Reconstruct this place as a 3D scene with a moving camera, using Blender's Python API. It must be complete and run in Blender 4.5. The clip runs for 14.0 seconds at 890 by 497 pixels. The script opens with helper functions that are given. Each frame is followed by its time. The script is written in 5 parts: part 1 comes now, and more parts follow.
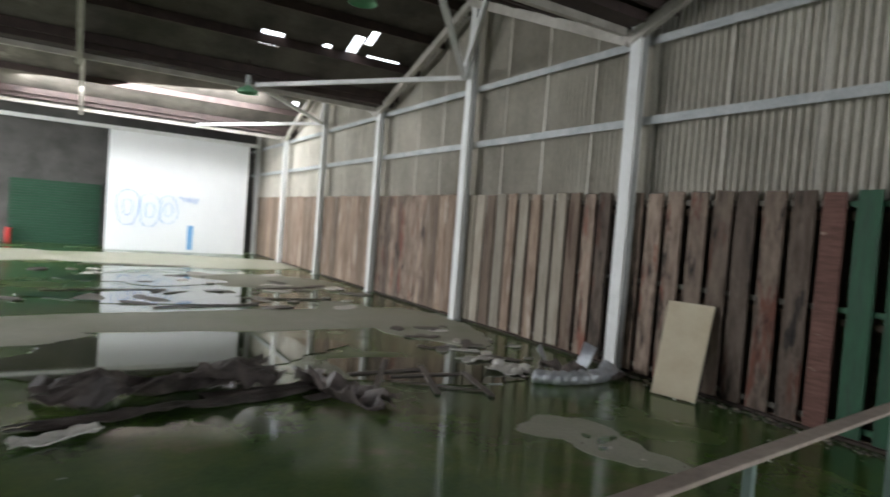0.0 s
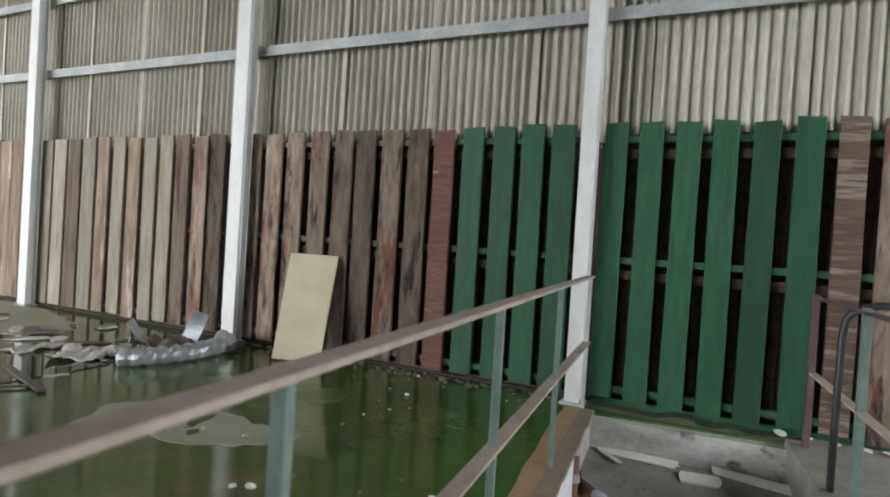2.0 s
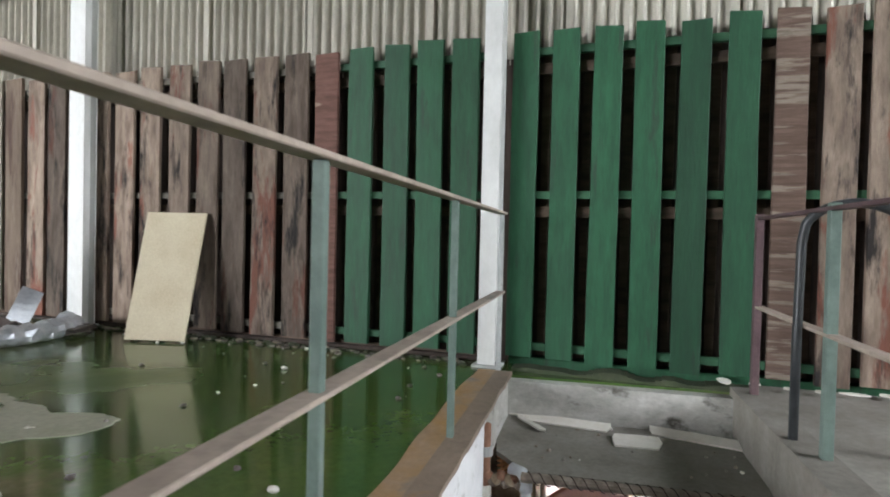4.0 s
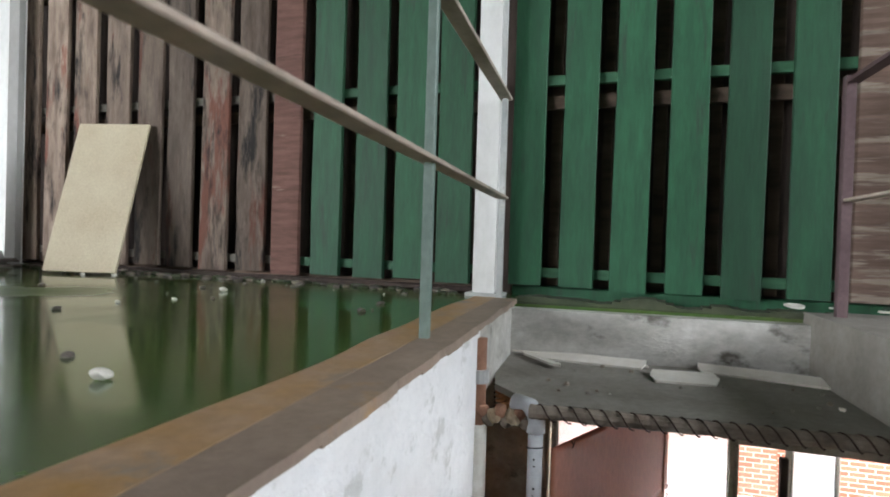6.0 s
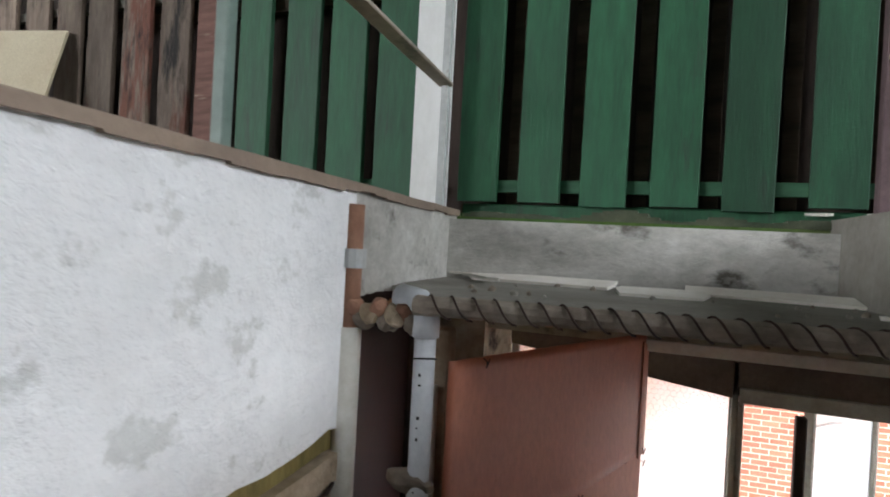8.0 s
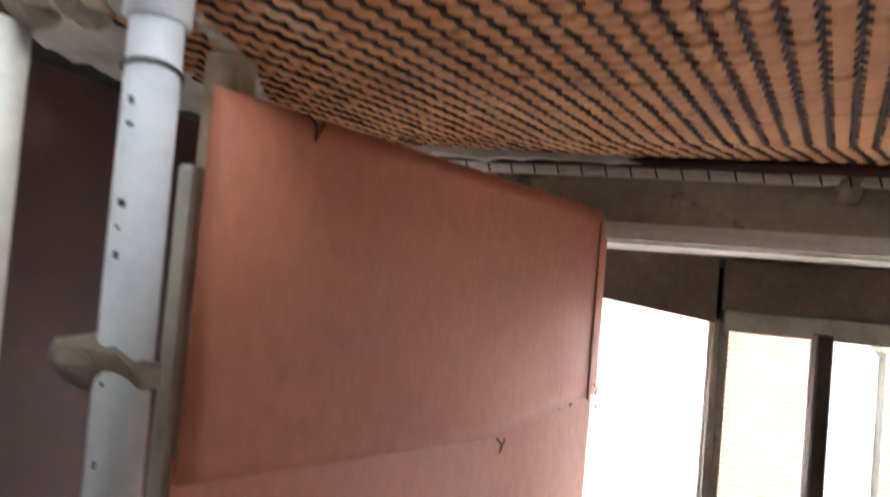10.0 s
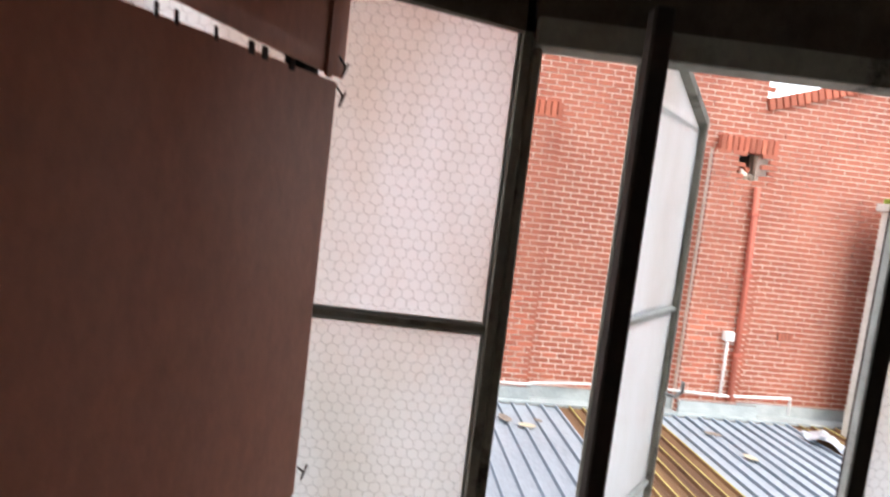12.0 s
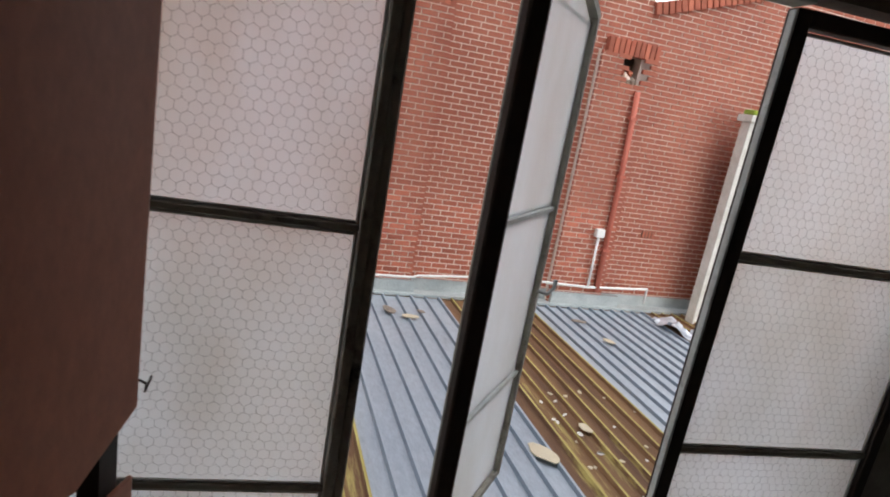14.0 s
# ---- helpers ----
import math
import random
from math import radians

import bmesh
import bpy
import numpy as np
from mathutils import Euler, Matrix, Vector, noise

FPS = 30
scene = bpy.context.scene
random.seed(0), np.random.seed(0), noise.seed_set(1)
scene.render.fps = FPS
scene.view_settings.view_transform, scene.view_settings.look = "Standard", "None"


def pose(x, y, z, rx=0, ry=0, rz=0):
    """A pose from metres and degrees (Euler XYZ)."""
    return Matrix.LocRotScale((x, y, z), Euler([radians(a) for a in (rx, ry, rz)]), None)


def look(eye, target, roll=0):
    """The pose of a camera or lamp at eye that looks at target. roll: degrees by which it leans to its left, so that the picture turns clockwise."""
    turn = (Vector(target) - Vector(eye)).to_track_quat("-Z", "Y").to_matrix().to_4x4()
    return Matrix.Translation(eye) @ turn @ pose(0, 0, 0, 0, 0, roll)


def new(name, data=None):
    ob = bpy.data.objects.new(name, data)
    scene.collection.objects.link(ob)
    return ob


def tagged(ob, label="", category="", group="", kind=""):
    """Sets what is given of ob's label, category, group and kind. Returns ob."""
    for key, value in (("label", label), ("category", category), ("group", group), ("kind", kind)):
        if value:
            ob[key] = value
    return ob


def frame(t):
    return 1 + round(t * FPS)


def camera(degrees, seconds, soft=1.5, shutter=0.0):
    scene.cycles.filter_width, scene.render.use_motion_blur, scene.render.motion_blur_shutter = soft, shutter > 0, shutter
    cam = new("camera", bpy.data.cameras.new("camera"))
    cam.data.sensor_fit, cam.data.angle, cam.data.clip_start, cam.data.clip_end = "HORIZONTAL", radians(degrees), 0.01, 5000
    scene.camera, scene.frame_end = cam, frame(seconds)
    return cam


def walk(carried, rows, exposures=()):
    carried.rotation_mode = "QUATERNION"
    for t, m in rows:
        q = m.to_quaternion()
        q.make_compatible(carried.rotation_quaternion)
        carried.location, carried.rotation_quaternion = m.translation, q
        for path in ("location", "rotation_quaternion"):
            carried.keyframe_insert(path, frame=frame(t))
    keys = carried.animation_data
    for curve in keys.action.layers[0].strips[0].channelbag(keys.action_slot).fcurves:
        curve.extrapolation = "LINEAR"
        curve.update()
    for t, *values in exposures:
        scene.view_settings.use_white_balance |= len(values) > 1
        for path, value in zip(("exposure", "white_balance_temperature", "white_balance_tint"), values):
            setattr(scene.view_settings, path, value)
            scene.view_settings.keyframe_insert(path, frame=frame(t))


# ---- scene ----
cam = camera(73.7, 14.0, 1.8, 0.5)
PATH = [
    (0, (-0.227, -0.63, 1.586), (0.818, 1.074, 1.515), 4.4),
    (0.5, (0.057, -0.455, 1.544), (1.35, 1.068, 1.463), 3.5),
    (1, (0.329, -0.373, 1.468), (1.857, 0.915, 1.388), 3.2),
    (1.5, (0.563, -0.251, 1.366), (2.302, 0.734, 1.318), 3.7),
    (2, (0.758, -0.256, 1.207), (2.557, 0.617, 1.175), 3.6),
    (2.5, (1.014, -0.236, 1.077), (2.823, 0.615, 1.044), 3.2),
    (3, (1.208, -0.2, 0.989), (3.067, 0.536, 0.961), 2.8),
    (5.3, (2.126, -0.209, 0.465), (4.02, 0.432, 0.428), 1.1),
    (5.5, (2.198, -0.179, 0.386), (4.087, 0.476, 0.358), 1.4),
    (6, (2.397, -0.033, 0.275), (4.281, 0.639, 0.249), 1.8),
    (6.5, (2.552, -0.021, 0.135), (4.426, 0.676, 0.119), 2.0),
    (7, (2.77, -0.142, 0.064), (4.635, 0.579, 0.038), 2.1),
    (7.2, (2.858, -0.185, 0.011), (4.72, 0.546, -0.01), 2.3),
    (9.3, (3.583, -0.225, -0.378), (5.439, 0.522, -0.37), 4.0),
    (9.5, (3.703, -0.191, -0.445), (5.572, 0.521, -0.411), 4.2),
    (10, (3.865, -0.112, -0.554), (5.794, 0.412, -0.502), 4.9),
    (10.5, (4.009, -0.197, -0.705), (5.945, 0.301, -0.672), 4.9),
    (11, (4.099, -0.308, -0.791), (6.056, 0.103, -0.842), 5.2),
    (11.5, (4.281, -0.297, -0.909), (6.273, -0.142, -0.997), 5.1),
    (12, (4.401, -0.266, -0.971), (6.391, -0.32, -1.16), 6.7),
    (12.5, (4.434, -0.317, -1.007), (6.384, -0.537, -1.393), 8.5),
    (13, (4.487, -0.376, -1.005), (6.4, -0.732, -1.468), 9.6),
    (13.5, (4.502, -0.365, -0.975), (6.39, -0.806, -1.469), 9.6),
    (14, (4.477, -0.301, -0.975), (6.362, -0.762, -1.457), 10.1),
]

# exposure of the clip's camera: dark hall, then the bright window
EXPOSURES = [(0.0, -0.1), (0.5, 0.05), (1.0, 0.25), (1.5, 0.55), (2.0, 0.75), (2.5, 0.9), (3.0, 1.0), (5.5, 1.1), (6.0, 1.05), (6.5, 0.95), (7.0, 0.75), (9.5, 1.5), (10.0, 2.2), (10.5, 2.4), (11.0, 1.8), (11.5, 0.45), (12.0, -0.4), (12.5, -0.85), (13.0, -1.15), (14.0, -1.35)]
walk(cam, [(t, look(eye, target, roll)) for t, eye, target, roll in PATH], EXPOSURES)

# ---- light ----
world = bpy.data.worlds.new("overcast_sky")
scene.world = world
world.use_nodes = True
wn = world.node_tree.nodes
sky = wn.new("ShaderNodeTexSky")
sky.sky_type, sky.sun_disc = "NISHITA", False
sky.sun_elevation, sky.sun_rotation = radians(48), radians(250)
sky.air_density, sky.dust_density, sky.ozone_density = 1.0, 5.0, 1.0
soften = wn.new("ShaderNodeMixRGB")
soften.inputs[0].default_value = 0.75
soften.inputs[2].default_value = (9.0, 9.4, 10.0, 1)
world.node_tree.links.new(sky.outputs[0], soften.inputs[1])
world.node_tree.links.new(soften.outputs[0], wn["Background"].inputs[0])
wn["Background"].inputs[1].default_value = 0.66


def lamp(name, kind, energy, m, size=(1, 1), colour=(1, 1, 1)):
    data = bpy.data.lights.new(name, kind)
    data.energy, data.color = energy, colour
    if kind == "AREA":
        data.shape, data.size, data.size_y = "RECTANGLE", size[0], size[1]
    ob = new(name, data)
    ob.matrix_world = m
    return ob


sun = lamp("sun", "SUN", 1.5, look((0, 0, 0), (0.45, 0.35, -0.9)), colour=(1.0, 0.97, 0.92))
sun.data.angle = radians(14)
# daylight through unseen openings in the hall's far side and the south wall
lamp("daylight_west", "AREA", 1400, look((-9.05, 16.0, 2.6), (0, 15.0, 2.0)), (15, 3.4), (0.93, 0.97, 1.0))
# added fill lamp that brightens the white partition; no roof opening there
lamp("daylight_end", "AREA", 850, look((1.2, 17.6, 4.9), (2.2, 21.9, 1.6)), (6, 1.6), (0.94, 0.97, 1.0))
lamp("daylight_south", "AREA", 190, look((3.0, -6.95, 3.1), (3.4, 0, 0.0)), (3.8, 1.9), (0.90, 0.96, 1.0))
# added fill lamp in an unseen lower opening, brightens the stairwell
lamp("daylight_lower", "AREA", 0.3, look((5.6, -3.3, -1.3), (3.0, -0.8, -0.9)), (0.9, 1.4), (0.98, 0.99, 1.0))

# ---- materials ----
MATS = {}


def nodes_of(name):
    m = bpy.data.materials.new(name)
    m.use_nodes = True
    n, l = m.node_tree.nodes, m.node_tree.links
    MATS[name] = m
    return m, n, l, n["Principled BSDF"]


def coords(n, l, stretch=(1, 1, 1), wander=True):
    tc = n.new("ShaderNodeTexCoord")
    mp = n.new("ShaderNodeMapping")
    mp.inputs["Scale"].default_value = stretch
    l.new(tc.outputs["Object"], mp.inputs["Vector"])
    if wander:
        info = n.new("ShaderNodeObjectInfo")
        mul = n.new("ShaderNodeMath")
        mul.operation = "MULTIPLY"
        mul.inputs[1].default_value = 37.0
        l.new(info.outputs["Random"], mul.inputs[0])
        l.new(mul.outputs[0], mp.inputs["Location"])
    return mp.outputs["Vector"]


def noise_of(n, l, vec, scale, detail=5, rough=0.6):
    t = n.new("ShaderNodeTexNoise")
    t.inputs["Scale"].default_value, t.inputs["Detail"].default_value, t.inputs["Roughness"].default_value = scale, detail, rough
    l.new(vec, t.inputs["Vector"])
    return t.outputs["Fac"]


def ramp(n, l, fac, stops):
    r = n.new("ShaderNodeValToRGB")
    while len(r.color_ramp.elements) < len(stops):
        r.color_ramp.elements.new(0.5)
    for e, (p, c) in zip(r.color_ramp.elements, stops):
        e.position = p
        e.color = (*c, 1) if len(c) == 3 else c
    l.new(fac, r.inputs[0])
    return r.outputs[0]


def mixc(n, l, fac, a, b, kind="MIX"):
    x = n.new("ShaderNodeMixRGB")
    x.blend_type = kind
    for s, v in ((x.inputs[0], fac), (x.inputs[1], a), (x.inputs[2], b)):
        if isinstance(v, (int, float)):
            s.default_value = v
        elif isinstance(v, tuple):
            s.default_value = (*v, 1)
        else:
            l.new(v, s)
    return x.outputs[0]


def surface(name, dark, light, scale=6.0, rough=(0.6, 0.85), metal=0.0, bump=0.25, stretch=(1, 1, 1), stain=None, fine=40.0, tone=0.0, second=None):
    """Two scales of variation, a stain of its own shape, fine relief; tone: how far whole pieces differ."""
    m, n, l, p = nodes_of(name)
    v = coords(n, l, stretch)
    big, small = noise_of(n, l, v, scale), noise_of(n, l, v, fine, 6, 0.7)
    col = ramp(n, l, big, [(0.3, dark), (0.7, light)])
    if second:
        # second: a paint or wood colour that shows through in patches
        col = mixc(n, l, ramp(n, l, noise_of(n, l, v, second[1], 6, 0.65), [(second[2], (0, 0, 0)), (second[2] + 0.06, (1, 1, 1))]), col, second[0])
    if stain:
        col = mixc(n, l, ramp(n, l, noise_of(n, l, v, stain[1], 6, 0.7), [(stain[2], (0, 0, 0)), (stain[2] + 0.12, (1, 1, 1))]), col, stain[0])
    col = mixc(n, l, 0.35, col, ramp(n, l, small, [(0.25, (0.35, 0.35, 0.35)), (0.75, (0.9, 0.9, 0.9))]), "OVERLAY")
    if tone:
        info = n.new("ShaderNodeObjectInfo")
        hue = n.new("ShaderNodeHueSaturation")
        mr = n.new("ShaderNodeMapRange")
        mr.inputs[3].default_value, mr.inputs[4].default_value = 1 - tone, 1 + tone
        l.new(info.outputs["Random"], mr.inputs[0])
        l.new(mr.outputs[0], hue.inputs["Value"])
        l.new(col, hue.inputs["Color"])
        col = hue.outputs[0]
    l.new(col, p.inputs["Base Color"])
    rr = n.new("ShaderNodeMapRange")
    rr.inputs[3].default_value, rr.inputs[4].default_value = rough
    l.new(big, rr.inputs[0])
    l.new(rr.outputs[0], p.inputs["Roughness"])
    p.inputs["Metallic"].default_value = metal
    if bump:
        b = n.new("ShaderNodeBump")
        b.inputs["Strength"].default_value, b.inputs["Distance"].default_value = bump, 0.01
        l.new(small, b.inputs["Height"])
        l.new(b.outputs[0], p.inputs["Normal"])
    return m


GREEN_WOOD = surface("green_painted_wood", (0.010, 0.058, 0.027), (0.020, 0.10, 0.046), 3, (0.5, 0.75), 0, 0.35, (6, 6, 0.9), ((0.022, 0.045, 0.028), 1.8, 0.58), 14, 0.3)
BROWN_WOOD = surface("weathered_brown_wood", (0.085, 0.055, 0.040), (0.30, 0.23, 0.18), 2.2, (0.7, 0.95), 0, 0.5, (5, 5, 1.1), ((0.014, 0.010, 0.009), 1.5, 0.535), 16, 0.5, ((0.16, 0.062, 0.042), 0.9, 0.56))
RED_WOOD = surface("red_worn_wood", (0.10, 0.045, 0.035), (0.19, 0.095, 0.075), 2.5, (0.7, 0.9), 0, 0.4, (1.6, 1.6, 14), ((0.045, 0.022, 0.018), 1.4, 0.60), 14, 0.12, ((0.32, 0.23, 0.18), 1.2, 0.62))
STREAK_WOOD = surface("streaked_brown_wood", (0.085, 0.050, 0.036), (0.17, 0.11, 0.085), 2.5, (0.7, 0.9), 0, 0.4, (1.6, 1.6, 20), ((0.04, 0.024, 0.02), 0.5, 0.60), 14, 0.12, ((0.25, 0.205, 0.165), 1.0, 0.54))
PALE_WOOD = surface("pale_grey_bleached_wood", (0.21, 0.175, 0.135), (0.37, 0.33, 0.27), 2.0, (0.7, 0.95), 0, 0.4, (6, 6, 0.8), ((0.13, 0.08, 0.055), 1.2, 0.60), 15, 0.2)
TAN_WOOD = surface("pale_tan_wood", (0.13, 0.085, 0.058), (0.30, 0.225, 0.17), 2.0, (0.7, 0.95), 0, 0.4, (6, 6, 0.8), ((0.085, 0.04, 0.028), 1.2, 0.56), 15, 0.4, ((0.36, 0.30, 0.25), 1.0, 0.58))
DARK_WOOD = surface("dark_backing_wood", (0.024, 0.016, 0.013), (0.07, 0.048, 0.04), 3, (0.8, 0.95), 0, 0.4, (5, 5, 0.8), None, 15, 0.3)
RAIL_WOOD = surface("grey_rail_wood", (0.09, 0.085, 0.07), (0.20, 0.18, 0.15), 3, (0.7, 0.9), 0, 0.3, (4, 0.8, 4), None, 15, 0.25)
RAIL_GREEN = surface("green_rail_wood", (0.02, 0.09, 0.045), (0.06, 0.16, 0.09), 3, (0.6, 0.8), 0, 0.3, (4, 0.8, 4), None, 15, 0.25)
CLADDING = surface("beige_corrugated_sheet", (0.33, 0.305, 0.255), (0.54, 0.51, 0.445), 1.2, (0.6, 0.8), 0, 0.1, (1, 1, 0.5), ((0.20, 0.16, 0.10), 0.8, 0.66), 20)
WHITE_STEEL = surface("white_painted_steel", (0.66, 0.66, 0.64), (0.82, 0.82, 0.81), 3, (0.4, 0.6), 0, 0.12, (1, 1, 0.6), ((0.30, 0.17, 0.09), 3.0, 0.69), 25)
GREY_STEEL = surface("grey_painted_steel", (0.30, 0.32, 0.32), (0.46, 0.47, 0.46), 4, (0.4, 0.6), 0.0, 0.12, (1, 1, 1), ((0.14, 0.08, 0.05), 4, 0.66), 25)
POST_GREEN = surface("grey_green_painted_steel", (0.11, 0.16, 0.14), (0.19, 0.25, 0.22), 5, (0.4, 0.6), 0.0, 0.12, (1, 1, 1), ((0.12, 0.09, 0.06), 5, 0.68), 30)
RAIL_PINK = surface("dusty_flat_steel_rail", (0.30, 0.24, 0.20), (0.46, 0.38, 0.32), 5, (0.6, 0.85), 0.0, 0.15, (1, 1, 1), ((0.12, 0.14, 0.12), 3, 0.62), 30)
PURPLE_STEEL = surface("purple_brown_steel", (0.085, 0.05, 0.055), (0.14, 0.09, 0.095), 5, (0.5, 0.7), 0, 0.1)
WIRE_GREY = surface("dull_glass_wire", (0.16, 0.15, 0.15), (0.26, 0.25, 0.25), 5, (0.6, 0.8), 0, 0)
BLACK_PIPE = surface("dark_grey_pipe", (0.025, 0.027, 0.03), (0.05, 0.055, 0.06), 5, (0.35, 0.5), 0, 0.1)
CONCRETE = surface("grey_dusty_concrete", (0.17, 0.155, 0.135), (0.30, 0.28, 0.25), 3, (0.75, 0.95), 0, 0.35, (1, 1, 1), ((0.06, 0.055, 0.05), 1.6, 0.64), 35)
EDGE_PAINT = surface("worn_orange_edge_paint", (0.34, 0.19, 0.055), (0.38, 0.27, 0.19), 5, (0.5, 0.85), 0, 0.25, (1, 1, 1), ((0.22, 0.20, 0.18), 3, 0.54), 35)
NOSING = surface("stained_brown_concrete_edge", (0.20, 0.15, 0.12), (0.33, 0.25, 0.19), 3, (0.6, 0.85), 0, 0.4, (1, 1, 1), ((0.36, 0.20, 0.07), 2.2, 0.58), 30)
WHITE_WALL = surface("flaking_whitewashed_plaster", (0.78, 0.79, 0.80), (0.88, 0.89, 0.90), 4, (0.7, 0.9), 0, 1.0, (1, 1, 1.3), ((0.46, 0.50, 0.34), 1.6, 0.66), 16, 0, ((0.62, 0.63, 0.62), 7, 0.57))
UPSTAND = surface("stained_white_plaster", (0.30, 0.29, 0.26), (0.56, 0.55, 0.52), 5, (0.7, 0.9), 0, 0.6, (1, 1, 1.6), ((0.10, 0.09, 0.075), 3.4, 0.58), 25)
FAR_WHITE = surface("white_painted_wall", (0.80, 0.81, 0.83), (0.86, 0.87, 0.88), 1.0, (0.5, 0.7), 0, 0.05)
BLUE_SPRAY = surface("blue_spray_paint", (0.02, 0.16, 0.50), (0.06, 0.26, 0.60), 2.5, (0.5, 0.7), 0, 0.0)
PALE_SPRAY = surface("pale_blue_spray_paint", (0.10, 0.30, 0.60), (0.22, 0.42, 0.68), 2.5, (0.5, 0.7), 0, 0.0)
ROOF_DARK = surface("dark_stained_roof_sheet", (0.035, 0.030, 0.025), (0.13, 0.115, 0.095), 1.3, (0.8, 0.95), 0, 0.3, (1, 1, 1), ((0.22, 0.20, 0.17), 0.9, 0.62), 15)
PURLIN = surface("dark_red_brown_steel", (0.035, 0.022, 0.020), (0.075, 0.05, 0.045), 4, (0.6, 0.8), 0, 0.15)
CREAM_STEEL = surface("cream_painted_steel", (0.34, 0.31, 0.27), (0.52, 0.49, 0.44), 4, (0.5, 0.7), 0, 0.15, (1, 1, 1), ((0.15, 0.10, 0.07), 3, 0.64))
CHIPBOARD = surface("cream_chipboard", (0.50, 0.42, 0.29), (0.60, 0.52, 0.38), 3, (0.6, 0.75), 0, 0.08, (1, 1, 1), ((0.40, 0.31, 0.19), 9, 0.74), 90)
PINK_BOARD = surface("dusty_pink_painted_sheet", (0.38, 0.125, 0.070), (0.45, 0.165, 0.095), 1.5, (0.45, 0.6), 0, 0.06, (1, 1, 0.5), ((0.26, 0.10, 0.075), 2.2, 0.70), 60)
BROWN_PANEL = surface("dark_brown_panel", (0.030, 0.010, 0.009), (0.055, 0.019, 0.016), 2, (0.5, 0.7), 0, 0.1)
PLASTER_LATH = surface("orange_brown_plaster", (0.36, 0.15, 0.060), (0.52, 0.26, 0.115), 5, (0.7, 0.9), 0, 0.3, (1, 1, 1), ((0.45, 0.36, 0.27), 3, 0.62), 50)
RUST_WIRE = surface("rusty_wire", (0.022, 0.012, 0.010), (0.06, 0.03, 0.02), 12, (0.7, 0.9), 0.2, 0.2)
LINTEL = surface("mouldy_cement_render", (0.20, 0.175, 0.125), (0.46, 0.42, 0.32), 4, (0.8, 0.95), 0, 0.5, (1, 1, 1.4), ((0.035, 0.026, 0.022), 3.2, 0.56), 30)
CREAM_PAINT = surface("old_cream_paint", (0.50, 0.48, 0.42), (0.66, 0.64, 0.58), 5, (0.5, 0.7), 0, 0.25, (1, 1, 1), ((0.24, 0.19, 0.13), 5, 0.66), 30)
FRAME_PAINT = surface("grimy_steel_window_frame", (0.26, 0.24, 0.19), (0.42, 0.39, 0.33), 7, (0.6, 0.8), 0, 0.4, (1, 1, 1), ((0.045, 0.035, 0.028), 4, 0.56), 40)
DARK_FRAME = surface("dark_brown_window_post", (0.022, 0.015, 0.012), (0.06, 0.04, 0.03), 7, (0.6, 0.8), 0, 0.3)
PUTTY_AND_LIT_BARS = surface("pale_cracked_putty_and_lit_bars", (0.50, 0.50, 0.46), (0.70, 0.70, 0.66), 14, (0.7, 0.9), 0, 0.6, (1, 1, 1), ((0.08, 0.065, 0.05), 9, 0.62), 60)
HEAD_PANEL = surface("stained_brown_head_board", (0.075, 0.052, 0.036), (0.17, 0.125, 0.09), 5, (0.7, 0.9), 0, 0.3, (1, 1, 1), ((0.24, 0.20, 0.16), 6, 0.66), 40)
PVC = surface("pale_grey_plastic_pipe", (0.46, 0.48, 0.52), (0.60, 0.62, 0.65), 4, (0.4, 0.55), 0, 0.05, (1, 1, 1), ((0.22, 0.19, 0.16), 4, 0.66), 30)
RUST_PIPE = surface("rust_brown_pipe", (0.17, 0.075, 0.045), (0.32, 0.17, 0.11), 6, (0.7, 0.9), 0, 0.3)
BARE_RENDER = surface("bare_tan_render", (0.26, 0.19, 0.12), (0.46, 0.37, 0.27), 9, (0.8, 0.95), 0, 0.7, (1, 1, 1), ((0.10, 0.07, 0.05), 5, 0.62), 35)
DIRT = surface("dirty_mortar", (0.14, 0.11, 0.085), (0.34, 0.29, 0.24), 14, (0.8, 0.95), 0, 0.6)
PAPER = surface("pale_broken_board", (0.66, 0.62, 0.56), (0.80, 0.76, 0.70), 5, (0.7, 0.9), 0, 0.2, (1, 1, 1), None, 30, 0.15)
DEBRIS = surface("wet_dirty_debris", (0.055, 0.045, 0.042), (0.20, 0.165, 0.15), 5, (0.25, 0.7), 0, 0.5, (1, 1, 1), ((0.40, 0.37, 0.36), 5, 0.66), 25, 0.3)
SILVER = surface("crumpled_silver_foil", (0.40, 0.42, 0.46), (0.66, 0.68, 0.72), 6, (0.3, 0.5), 0.5, 0.4)
BRICK = surface("red_brick", (0.29, 0.072, 0.040), (0.42, 0.130, 0.076), 2.0, (0.75, 0.9), 0, 0.35, (1, 1, 1), ((0.22, 0.05, 0.035), 1.0, 0.62), 30, 0.22)
MORTAR = surface("pale_mortar", (0.66, 0.53, 0.44), (0.80, 0.67, 0.57), 3, (0.85, 0.95), 0, 0.3)
RED_PAINT = surface("red_painted_pipe", (0.36, 0.085, 0.055), (0.46, 0.13, 0.085), 3, (0.6, 0.8), 0, 0.1)
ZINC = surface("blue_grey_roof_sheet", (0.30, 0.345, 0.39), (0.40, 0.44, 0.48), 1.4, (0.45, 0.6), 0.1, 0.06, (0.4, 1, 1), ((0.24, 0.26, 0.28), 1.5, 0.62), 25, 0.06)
# darker copy of the sheet colour: shade painted on one rib flank
RIB_SHADE = surface("shaded_blue_grey_rib_flank", (0.13, 0.165, 0.20), (0.19, 0.22, 0.26), 2.0, (0.5, 0.7), 0.1, 0.06)
